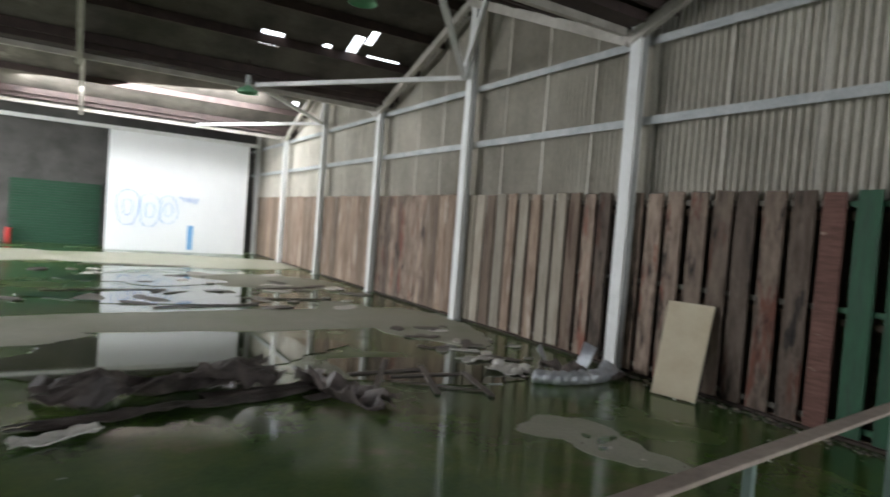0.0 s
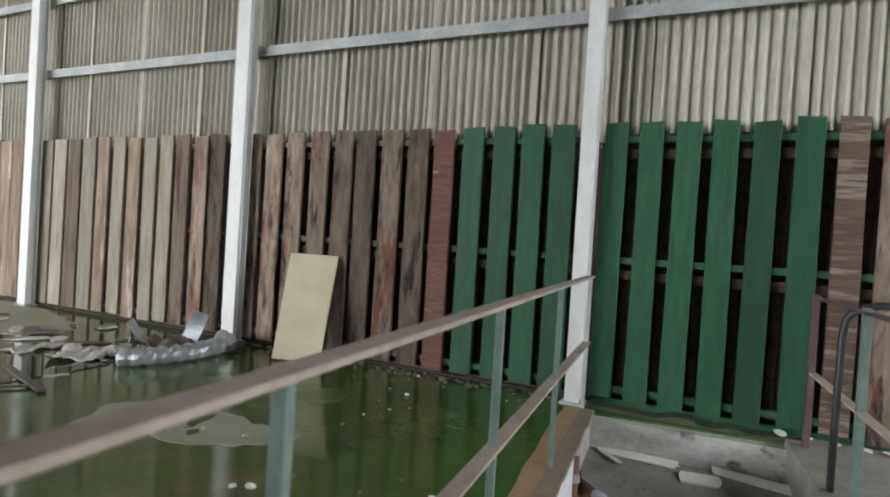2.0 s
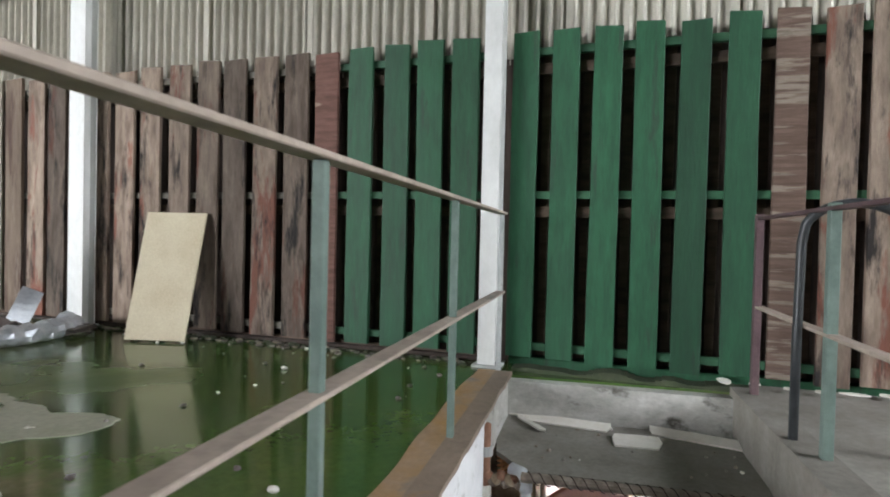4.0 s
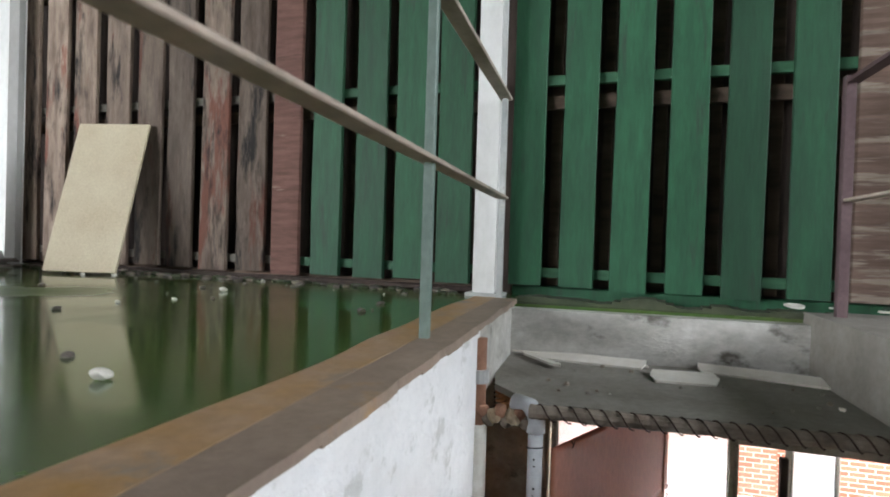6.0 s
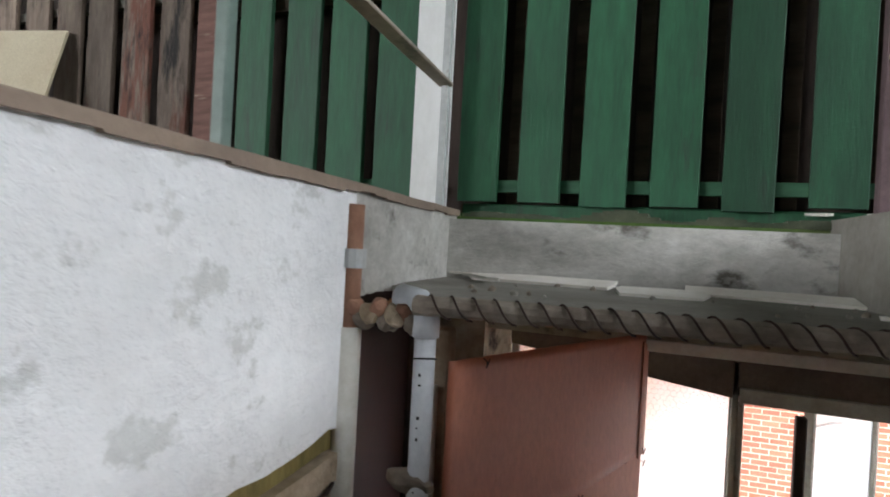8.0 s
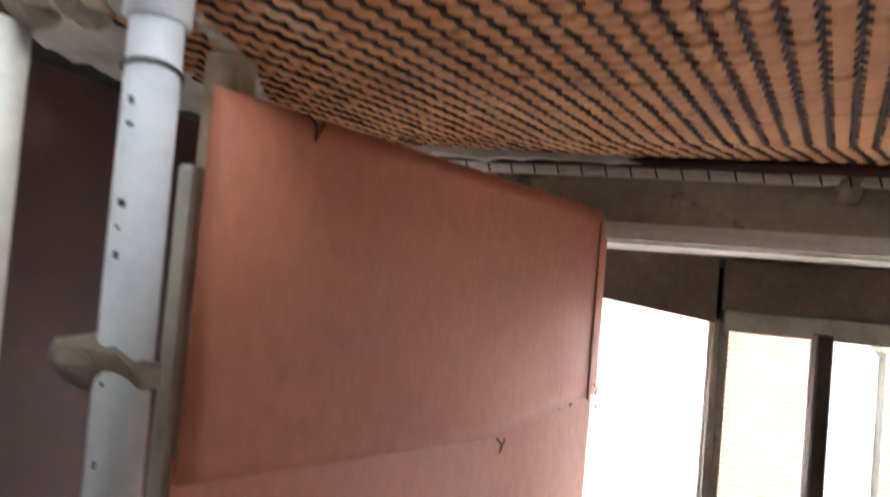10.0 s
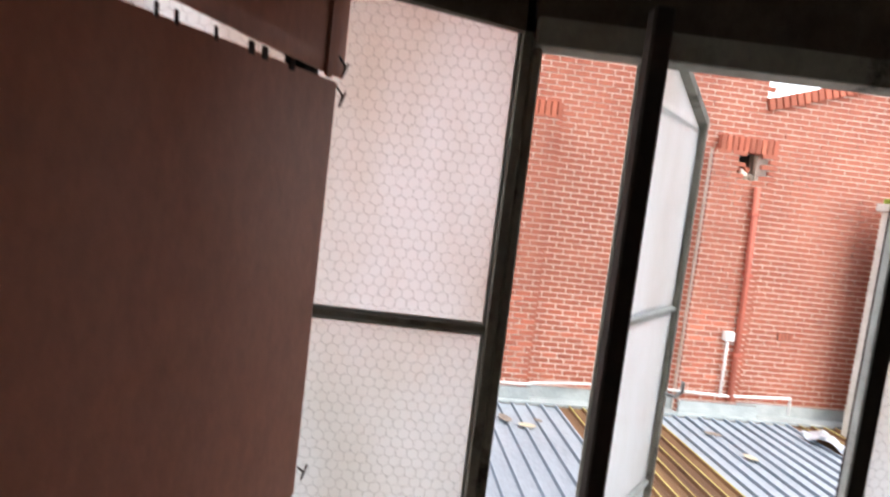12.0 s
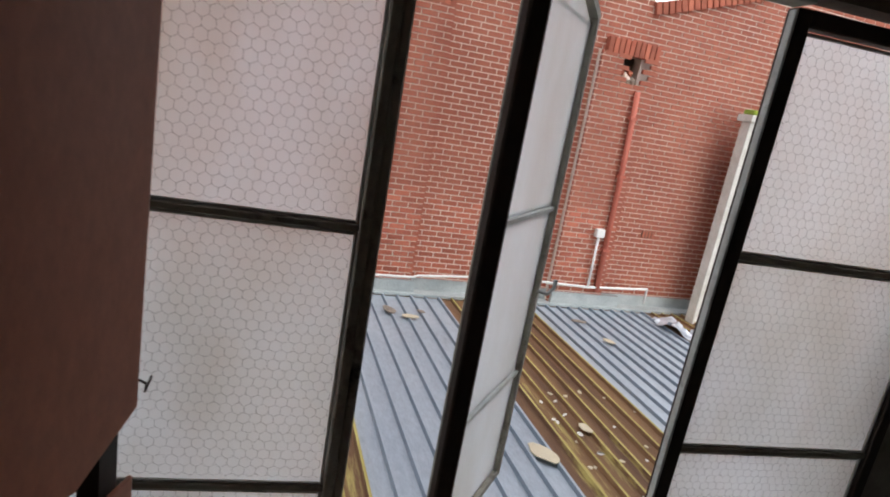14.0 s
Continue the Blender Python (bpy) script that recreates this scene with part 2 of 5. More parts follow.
MOSS_SHEET = surface("mossy_rusted_roof_sheet", (0.085, 0.040, 0.022), (0.21, 0.115, 0.05), 1.5, (0.7, 0.9), 0, 0.4, (0.35, 3.0, 1), ((0.46, 0.38, 0.12), 1.2, 0.58), 25, 0.1)
MOSS_RIB = surface("yellow_lichened_rib", (0.26, 0.20, 0.05), (0.50, 0.42, 0.14), 2.0, (0.8, 0.95), 0, 0.4, (0.5, 3.0, 1), ((0.16, 0.09, 0.04), 1.6, 0.56), 25)
FLASHING = surface("grey_lead_flashing", (0.30, 0.33, 0.33), (0.44, 0.47, 0.46), 3, (0.5, 0.7), 0.1, 0.1)
WHITE_PLASTIC = surface("white_plastic_conduit", (0.70, 0.69, 0.66), (0.80, 0.79, 0.76), 3, (0.4, 0.5), 0, 0.0)
MOSSY_DIRT = surface("mossy_wet_dirt", (0.020, 0.032, 0.016), (0.085, 0.095, 0.055), 6, (0.5, 0.9), 0, 0.7, (1, 1, 1), ((0.14, 0.12, 0.09), 4, 0.6), 30)
YELLOW_BAND = surface("mustard_stained_render", (0.15, 0.115, 0.035), (0.27, 0.21, 0.07), 9, (0.8, 0.95), 0, 0.5, (4, 4, 0.7))
MOSS = surface("bright_moss", (0.14, 0.20, 0.02), (0.26, 0.33, 0.04), 20, (0.9, 1.0), 0, 0.5)
LAMP_GREEN = surface("green_enamel", (0.14, 0.36, 0.20), (0.22, 0.48, 0.28), 3, (0.3, 0.4), 0, 0.0)
# near-black colour that paints the shade inside recesses
CAVITY_SHADE = surface("near_black_cavity_shade", (0.01, 0.01, 0.01), (0.03, 0.025, 0.02), 5, (0.9, 1.0), 0, 0.2)
ROLLER_GREEN = surface("green_roller_door_paint", (0.012, 0.055, 0.028), (0.02, 0.075, 0.04), 2, (0.5, 0.7), 0, 0.1)
DARK_CLAD = surface("dark_grey_cladding", (0.05, 0.048, 0.045), (0.10, 0.095, 0.09), 1.5, (0.7, 0.9), 0, 0.2)
BLACK_HOSE = surface("old_black_rubber", (0.012, 0.012, 0.012), (0.03, 0.03, 0.03), 6, (0.5, 0.7), 0, 0.2)


def wet_floor():
    m, n, l, p = nodes_of("wet_green_painted_floor")
    v = coords(n, l, (1, 1, 1), False)
    warp = noise_of(n, l, v, 0.55, 6, 0.55)
    worn = noise_of(n, l, v, 0.8, 8, 0.65)
    grit = noise_of(n, l, v, 28, 6, 0.7)
    green = ramp(n, l, worn, [(0.28, (0.026, 0.066, 0.022)), (0.46, (0.060, 0.118, 0.032)), (0.56, (0.085, 0.138, 0.032)), (0.64, (0.14, 0.15, 0.065)), (0.76, (0.22, 0.21, 0.14))])
    col = mixc(n, l, 0.4, green, ramp(n, l, grit, [(0.25, (0.3, 0.3, 0.3)), (0.75, (0.8, 0.8, 0.8))]), "OVERLAY")
    l.new(col, p.inputs["Base Color"])
    l.new(ramp(n, l, warp, [(0.36, (0.06, 0.06, 0.06)), (0.50, (0.13, 0.13, 0.13)), (0.66, (0.38, 0.38, 0.38))]), p.inputs["Roughness"])
    b = n.new("ShaderNodeBump")
    b.inputs["Strength"].default_value, b.inputs["Distance"].default_value = 0.05, 0.004
    l.new(noise_of(n, l, v, 6, 3, 0.5), b.inputs["Height"])
    l.new(b.outputs[0], p.inputs["Normal"])
    return m


def dry_floor():
    m, n, l, p = nodes_of("damp_bare_concrete_floor")
    v = coords(n, l, (1, 1, 1), False)
    worn, grit = noise_of(n, l, v, 0.9, 8, 0.65), noise_of(n, l, v, 30, 6, 0.7)
    col = ramp(n, l, worn, [(0.30, (0.25, 0.27, 0.15)), (0.46, (0.37, 0.37, 0.28)), (0.64, (0.45, 0.44, 0.36)), (0.8, (0.40, 0.40, 0.17))])
    col = mixc(n, l, 0.4, col, ramp(n, l, grit, [(0.25, (0.3, 0.3, 0.3)), (0.75, (0.8, 0.8, 0.8))]), "OVERLAY")
    l.new(col, p.inputs["Base Color"])
    l.new(ramp(n, l, worn, [(0.3, (0.35, 0.35, 0.35)), (0.6, (0.7, 0.7, 0.7))]), p.inputs["Roughness"])
    return m


def pane_glass(name, tint, frost):
    m, n, l, p = nodes_of(name)
    p.inputs["Base Color"].default_value = (*tint, 1)
    p.inputs["Transmission Weight"].default_value = 1.0
    p.inputs["IOR"].default_value = 1.25
    v = coords(n, l, (1, 1, 1))
    l.new(ramp(n, l, noise_of(n, l, v, 3, 4, 0.6), [(0.3, (frost - 0.08,) * 3), (0.7, (frost + 0.08,) * 3)]), p.inputs["Roughness"])
    b = n.new("ShaderNodeBump")
    b.inputs["Strength"].default_value, b.inputs["Distance"].default_value = 0.35, 0.003
    l.new(noise_of(n, l, v, 160, 3, 0.5), b.inputs["Height"])
    l.new(b.outputs[0], p.inputs["Normal"])
    # the sand-blasted face scatters part of the light
    t, x = n.new("ShaderNodeBsdfTranslucent"), n.new("ShaderNodeMixShader")
    grime = ramp(n, l, noise_of(n, l, coords(n, l, (1, 1, 0.45)), 2.6, 5, 0.6), [(0.42, (0.90, 0.92, 0.93)), (0.62, (0.66, 0.63, 0.57)), (0.75, (0.46, 0.40, 0.31))])
    l.new(grime, t.inputs["Color"])
    x.inputs[0].default_value = 0.32
    out = next(k for k in n if k.type == "OUTPUT_MATERIAL")
    l.new(p.outputs[0], x.inputs[1])
    l.new(t.outputs[0], x.inputs[2])
    l.new(x.outputs[0], out.inputs["Surface"])
    return m


def still_water():
    m, n, l, p = nodes_of("still_puddle_water")
    v = coords(n, l, (1, 1, 1), False)
    l.new(ramp(n, l, noise_of(n, l, v, 1.1, 6, 0.6), [(0.35, (0.020, 0.030, 0.014)), (0.65, (0.075, 0.085, 0.035))]), p.inputs["Base Color"])
    p.inputs["Roughness"].default_value = 0.03
    p.inputs["IOR"].default_value = 1.45
    return m


WET, DRY, WATER = wet_floor(), dry_floor(), still_water()
GLASS = pane_glass("frosted_wired_glass", (0.90, 0.92, 0.92), 0.58)

# ---- building blocks ----


def thing(name, label, category, group="", kind="", m=None):
    ob = new(name)
    ob.empty_display_size = 0.1
    if m is not None:
        ob.matrix_world = m
    return tagged(ob, label, category, group, kind)


def mesh_of(bm, name, material, smooth=False):
    me = bpy.data.meshes.new(name)
    bmesh.ops.recalc_face_normals(bm, faces=bm.faces)
    bm.to_mesh(me)
    bm.free()
    me.materials.append(material)
    if smooth:
        me.polygons.foreach_set("use_smooth", [True] * len(me.polygons))
    return me


def part(name, bm, material, parent, label="", smooth=False):
    ob = new(name, bm if isinstance(bm, bpy.types.Mesh) else mesh_of(bm, name, material, smooth))
    ob.parent = parent
    return tagged(ob, label)


def solid(name, bm, material, label, category, group="", kind="", m=None, smooth=False):
    ob = new(name, mesh_of(bm, name, material, smooth))
    if m is not None:
        ob.matrix_world = m
    return tagged(ob, label, category, group, kind)


def box(bm, x0, x1, y0, y1, z0, z1, bevel=0.0, m=None):
    mm = Matrix.Translation(((x0 + x1) / 2, (y0 + y1) / 2, (z0 + z1) / 2)) @ Matrix.Diagonal((x1 - x0, y1 - y0, z1 - z0, 1))
    made = bmesh.ops.create_cube(bm, size=1, matrix=(m @ mm) if m is not None else mm)["verts"]
    if bevel:
        es = list({e for v in made for e in v.link_edges})
        bmesh.ops.bevel(bm, geom=es, offset=bevel, segments=1, affect="EDGES")
    return bm


def boxes(*args, bevel=0.0):
    bm = bmesh.new()
    for a in args:
        box(bm, *a, bevel=bevel)
    return bm


def prism(bm, pts, z0, z1):
    low = [bm.verts.new((x, y, z0)) for x, y in pts]
    top = [bm.verts.new((x, y, z1)) for x, y in pts]
    bm.faces.new(low[::-1])
    bm.faces.new(top)
    for i in range(len(pts)):
        j = (i + 1) % len(pts)
        bm.faces.new((low[i], low[j], top[j], top[i]))
    return bm


def tube(bm, path, r, n=10):
    """A round bar along a line of points."""
    path = [Vector(p) for p in path]
    rings = []
    for i, p in enumerate(path):
        d = (path[min(i + 1, len(path) - 1)] - path[max(i - 1, 0)]).normalized()
        side = d.orthogonal().normalized() if not rings else (side - side.dot(d) * d).normalized()
        up = d.cross(side)
        rings.append([bm.verts.new(p + r * (math.cos(a) * side + math.sin(a) * up)) for a in (2 * math.pi * k / n for k in range(n))])
    for a, b in zip(rings, rings[1:]):
        for k in range(n):
            bm.faces.new((a[k], a[(k + 1) % n], b[(k + 1) % n], b[k]))
    bm.faces.new(rings[0][::-1])
    bm.faces.new(rings[-1])
    return bm


def bar(bm, p, q, w, h, up=(0, 0, 1)):
    """A rectangular bar from p to q, w wide and h high."""
    p, q = Vector(p), Vector(q)
    d = (q - p).normalized()
    side = d.cross(Vector(up)).normalized()
    top = side.cross(d)
    rot = Matrix((d, side, top)).transposed().to_4x4()
    return box(bm, 0, (q - p).length, -w / 2, w / 2, -h / 2, h / 2, m=Matrix.Translation(p) @ rot)


def blob(bm, cx, cy, rx, ry, z0, z1, seed, wob=0.25, n=40, turn=0.0):
    """An irregular flat patch."""
    rng = random.Random(seed)
    ph = [(rng.uniform(0, 6.3), rng.uniform(0.3, 1.0)) for _ in range(6)]
    pts = []
    for k in range(n):
        a = 2 * math.pi * k / n
        r = 1 + wob * sum(w * math.sin((i + 2) * a + f) / (i + 1.5) for i, (f, w) in enumerate(ph)) + rng.uniform(-0.04, 0.04)
        x, y = rx * r * math.cos(a), ry * r * math.sin(a)
        pts.append((cx + x * math.cos(turn) - y * math.sin(turn), cy + x * math.sin(turn) + y * math.cos(turn)))
    return prism(bm, pts, z0, z1)


def raw(name, verts, faces, material):
    me = bpy.data.meshes.new(name)
    me.from_pydata(verts, [], faces)
    me.update()
    me.materials.append(material)
    return me


# ---- the hall: floor, walls, roof ----
SKEW = 5.5                                              # the stairwell runs a little askew to the wall
STAIR = pose(5.3, 0.70, 0, 0, 0, SKEW)
LOWER = -2.36                                           # the floor at the foot of the stairs


def S(u, v, z=0.0):
    return STAIR @ Vector((u, v, z))


def S2(u, v):
    p = S(u, v)
    return (p.x, p.y)


EDGE_N, EDGE_S, TOP_U, END_U = -0.07, -1.36, -5.0, -0.06
WEST, EAST, NORTH, SOUTH = -9.0, 5.62, 24.0, -7.0


def floor_slab():
    bm = bmesh.new()
    def cross(v, x):
        a, b = S(-20, v), S(5, v)
        return (x, a.y + (b.y - a.y) * (x - a.x) / (b.x - a.x))
    prism(bm, [cross(EDGE_N, WEST), S2(END_U, EDGE_N), cross(EDGE_N, EAST), (EAST, NORTH), (WEST, NORTH)], -0.12, 0)
    prism(bm, [(WEST, SOUTH), (EAST, SOUTH), cross(EDGE_S, EAST), S2(END_U, EDGE_S), cross(EDGE_S, WEST)], -0.12, 0)
    prism(bm, [cross(EDGE_S, WEST), S2(TOP_U, EDGE_S), S2(TOP_U, EDGE_N), cross(EDGE_N, WEST)], -0.12, 0)
    prism(bm, [S2(END_U, EDGE_S), cross(EDGE_S, EAST), cross(EDGE_N, EAST), S2(END_U, EDGE_N)], -0.12, -0.02)
    return solid("floor", bm, WET, "wet green painted concrete floor with puddles", "floor", kind="structure")


floor = floor_slab()


def floor_patch(label, material, args):
    bm = bmesh.new()
    blob(bm, *args[:4], 0.0, args[4], *args[5:])
    return solid("floor_patch", bm, material, label, "floor patch", kind="structure")


# bare, drying concrete between the puddles
for a in [(3.30, 2.82, 0.42, 0.40, 0.004, 3, 0.40, 70, -1.3), (3.33, 2.25, 0.30, 0.22, 0.0045, 21, 0.55, 60, -1.0), (1.9, 8.3, 3.6, 0.85, 0.004, 5, 0.22, 80, 0.05), (-3.4, 7.6, 2.6, 1.1, 0.006, 8, 0.3, 60, -0.1),
          (4.3, 8.0, 0.95, 2.0, 0.005, 9, 0.3, 60, 0.05), (3.4, 13.4, 1.6, 1.6, 0.004, 11, 0.3, 60, 0.2), (2.0, 18.6, 4.5, 2.2, 0.005, 12, 0.2, 60, 0.0),
          (-4.0, 18.6, 3.6, 2.4, 0.007, 14, 0.2, 60, 0.0)]:
    floor_patch("pale bare concrete patch drying between puddles", DRY, a)
for x, y, a, b, r in ((3.40, 2.62, 0.13, 0.05, 0.3), (3.22, 2.48, 0.06, 0.03, 0.1), (3.30, 2.74, 0.05, 0.035, 0.8)):
    bm = bmesh.new()
    blob(bm, x, y, a, b, 0.0, 0.0065, int(x * 100), 0.4, 30, r)
    solid("floor_patch", bm, WET, "wet green hollow in the pale concrete patch", "floor patch", kind="structure")
# standing water
for a in [(0.75, 6.35, 1.75, 1.0, 0.0085, 31, 0.25, 70, 0.05), (0.9, 10.6, 1.9, 0.75, 0.0085, 33, 0.3, 70, 0.0), (1.0, 13.4, 1.5, 1.0, 0.0085, 35, 0.3, 70, 0.1), (2.9, 5.0, 1.3, 0.55, 0.0085, 37, 0.3, 60, -0.3)]:
    bm = bmesh.new()
    blob(bm, *a[:4], 0.0, a[4], *a[5:])
    solid("puddle", bm, WATER, "shallow puddle of still water on the floor", "puddle", kind="structure")

# painted edge along the stairwell: orange stripe, then bare grey nosing
bm = bmesh.new()
rng = random.Random(4)
N = 60
for i in range(N):
    u0, u1 = TOP_U + i * (END_U - TOP_U) / N, TOP_U + (i + 1) * (END_U - TOP_U) / N
    w = [0.20 + 0.035 * noise.noise((u * 2.3, 0.4, 0)) for u in (u0, u1)]
    prism(bm, [(u0, EDGE_N + 0.085), (u1, EDGE_N + 0.085), (u1, EDGE_N + w[1]), (u0, EDGE_N + w[0])], 0.0, 0.004)
solid("edge_stripe", bm, EDGE_PAINT, "worn orange painted stripe along the stairwell edge", "painted stripe", kind="structure", m=STAIR)
bm = bmesh.new()
for i in range(N):
    u0, u1 = TOP_U + i * (END_U - TOP_U) / N, TOP_U + (i + 1) * (END_U - TOP_U) / N
    o = [EDGE_N - 0.022 + 0.012 * noise.noise((u * 6, 2.4, 0)) for u in (u0, u1)]
    prism(bm, [(u0, o[0]), (u1, o[1]), (u1, EDGE_N + 0.085), (u0, EDGE_N + 0.085)], -0.020 + 0.012 * noise.noise((u0 * 5, 1.7, 0)), 0.003)
solid("edge_nosing", bm, NOSING, "chipped bare concrete nosing of the stairwell", "nosing", kind="structure", m=STAIR)

# roof profile along y: ridges at 0.9, 8.15, 15.4 and valleys between
PITCH, RIDGE0, VALLEY_Z, RISE = 7.26, 0.89, 4.25, 1.48


def roof_z(y):
    k = ((y - RIDGE0) / PITCH) % 1.0
    return VALLEY_Z + RISE * abs(1 - 2 * k)


def east_wall():
    """Corrugated cladding above the planks, cut to the roof's zigzag, on a plain outer skin."""
    verts, faces = [], []
    y, k = SOUTH, 0
    step = 0.0125
    while y < NORTH:
        x = 5.62 + 0.023 * math.sin(2 * math.pi * y / 0.086)
        verts += [(x, y, 2.02), (x, y, roof_z(y) + 0.02)]
        if k:
            faces.append((2 * k - 2, 2 * k, 2 * k + 1, 2 * k - 1))
        y += step
        k += 1
    ob = new("wall_east", raw("wall_east", verts, faces, CLADDING))
    tagged(ob, "beige corrugated sheet cladding, stained, above the plank lining", "wall", kind="structure")
    bm = boxes((5.66, 5.76, SOUTH, NORTH, -0.12, 2.3))
    for k in range(-1, 4):
        y0 = RIDGE0 + k * PITCH
        for a, b in ((y0 - PITCH / 2, y0), (y0, y0 + PITCH / 2)):
            a, b = max(a, SOUTH), min(b, NORTH)
            if b > a:
                lo = [bm.verts.new((5.66, yy, zz)) for yy, zz in ((a, 2.3), (b, 2.3), (b, roof_z(b)), (a, roof_z(a)))]
                hi = [bm.verts.new((5.76, v.co.y, v.co.z)) for v in lo]
                bm.faces.new(lo)
                bm.faces.new(hi[::-1])
                for i in range(4):
                    bm.faces.new((lo[i], lo[(i + 1) % 4], hi[(i + 1) % 4], hi[i]))
    solid("wall_east_outer", bm, DARK_WOOD, "dark outer skin of the hall wall", "wall", kind="structure")
    # pale lapped sheet joints
    for i in range(30):
        y = SOUTH + 0.4 + i * 0.99
        part("sheet_joint", boxes((5.596, 5.606, y, y + 0.05, 2.05, roof_z(y) - 0.05)), CLADDING, ob)
    return ob


east = east_wall()
for z, w in ((3.07, 0.09), (4.02, 0.08)):
    bm = bmesh.new()
    bar(bm, (5.53, SOUTH, z), (5.53, NORTH, z), 0.10, 0.05)
    bar(bm, (5.49, SOUTH, z - 0.03), (5.49, NORTH, z - 0.03), 0.012, w)
    solid("wall_girt", bm, GREY_STEEL, "grey painted steel wall girt across the cladding", "girt", kind="structure")


# ---- plank lining ----
def plank_mesh(name, w, h, t, material, seed):
    rng = random.Random(seed)
    bm = bmesh.new()
    box(bm, -t / 2, t / 2, -w / 2, w / 2, 0, h)
    bmesh.ops.subdivide_edges(bm, edges=[e for e in bm.edges if abs(e.verts[0].co.z - e.verts[1].co.z) > 0.5], cuts=3)
    for v in bm.verts:
        v.co.y += rng.uniform(-0.003, 0.003)
        if v.co.z > h * 0.9:
            v.co.z += rng.uniform(-0.012, 0.012)
    bmesh.ops.bevel(bm, geom=[e for e in bm.edges if abs(e.verts[0].co.z - e.verts[1].co.z) > 0.2 and abs(e.verts[0].co.y) > w * 0.4], offset=0.003, segments=1, affect="EDGES")
    return mesh_of(bm, name, material)


WOODS = {"green": GREEN_WOOD, "brown": BROWN_WOOD, "red": RED_WOOD, "streak": STREAK_WOOD, "tan": TAN_WOOD, "pale": PALE_WOOD}
PLANKS = {(k, w): [plank_mesh("plank", w, 2.13, 0.032, m, i * 7 + len(k)) for i in range(3)] for k, m in WOODS.items() for w in (0.17, 0.19, 0.205, 0.245)}
lining = thing("plank_wall", "hit-and-miss lining of upright planks, green and bare brown", "plank wall", kind="structure", m=pose(0, 0, 0))
rng = random.Random(11)


def plank(kind, y_left, w=0.17, x=5.475, z=0.05, label=""):
    me = rng.choice(PLANKS[(kind, w)])
    ob = part("plank", me, None, lining, label)
    ob.location = (x + rng.uniform(-0.004, 0.004), y_left - w / 2, z + rng.uniform(-0.012, 0.012))
    ob.rotation_euler = (radians(rng.uniform(-0.35, 0.35)), 0, 0 if rng.random() < 0.5 else math.pi)
    return ob


for y in (0.704, 0.437, 0.185, -0.074, -0.322, -0.596):
    plank("green", y)
for i in range(9):
    plank("streak" if i == 0 else "brown", -0.845 - 0.235 * i - 0.01 * (i % 2), 0.17)
for y in (1.912, 1.628, 1.366, 1.112):
    plank("green", y, 0.19)
plank("red", 2.190, 0.19)
for y in (4.420, 4.147, 3.868, 3.568, 3.283, 3.022, 2.742, 2.456):
    plank("brown", y, 0.205)
for i, y in enumerate((8.02, 7.735, 7.43, 7.14, 6.85, 6.56, 6.29, 5.995, 5.735, 5.465, 5.19, 4.93)):
    plank("pale" if i in (0, 1, 3, 5, 7, 8) else "brown" if i > 9 else "tan", y, 0.245 if i < 4 else 0.205)
for bay in (11.7, 15.3, 18.95, 22.6):
    y = bay
    while y > bay - 3.35:
        plank("tan" if bay != 11.7 or y < 9.6 else "brown", y, 0.245)
        y -= 0.252
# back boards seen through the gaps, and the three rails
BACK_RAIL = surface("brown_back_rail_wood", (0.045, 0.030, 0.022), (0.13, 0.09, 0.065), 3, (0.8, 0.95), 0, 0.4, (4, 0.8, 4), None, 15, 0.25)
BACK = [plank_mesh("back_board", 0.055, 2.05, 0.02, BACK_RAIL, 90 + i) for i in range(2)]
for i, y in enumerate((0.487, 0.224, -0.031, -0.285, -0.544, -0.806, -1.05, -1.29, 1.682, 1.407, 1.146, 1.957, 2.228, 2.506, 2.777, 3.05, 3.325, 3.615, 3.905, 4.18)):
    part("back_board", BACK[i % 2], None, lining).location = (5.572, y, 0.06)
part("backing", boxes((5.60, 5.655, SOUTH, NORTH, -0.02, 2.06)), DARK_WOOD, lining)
for z0 in (0.10, 1.10, 2.04):
    for a, b, m in ((-3.1, 0.70, RAIL_GREEN), (0.85, 2.0, RAIL_GREEN), (2.0, 4.4, RAIL_WOOD), (4.7, 22.7, RAIL_WOOD)):
        part("plank_rail", boxes((5.495, 5.53, a, b, z0, z0 + 0.05)), m, lining)
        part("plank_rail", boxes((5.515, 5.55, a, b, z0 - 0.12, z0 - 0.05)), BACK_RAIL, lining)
part("sill_board", boxes((5.50, 5.66, -7.0, 0.69, -0.02, 0.05), bevel=0.006), GREEN_WOOD, lining)
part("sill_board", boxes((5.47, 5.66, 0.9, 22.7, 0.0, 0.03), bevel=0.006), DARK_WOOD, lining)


# ---- columns and roof steel ----
def column(y, top, wide=0.12, deep=0.125):
    ob = thing("steel_column", "white painted steel column with rust stains, standing at the plank wall", "column", "columns along the wall", "structure", pose(5.43, y, 0))
    bm = bmesh.new()
    box(bm, -deep, -deep + 0.012, -wide, 0, 0.0, top)
    box(bm, -0.012, 0.0, -wide, 0, 0.0, top)
    box(bm, -deep + 0.012, -0.012, -wide * 0.62, -wide * 0.38, 0.0, top)
    part("shaft", bm, WHITE_STEEL, ob)
    part("base_plate", boxes((-deep - 0.03, 0.02, -wide - 0.03, 0.03, 0.0, 0.016)), GREY_STEEL, ob)
    return ob


for k in range(-1, 7):
    y = 0.85 + 3.63 * k
    column(y, roof_z(y - 0.08) - 0.05, 0.115 if k == 0 else 0.17)

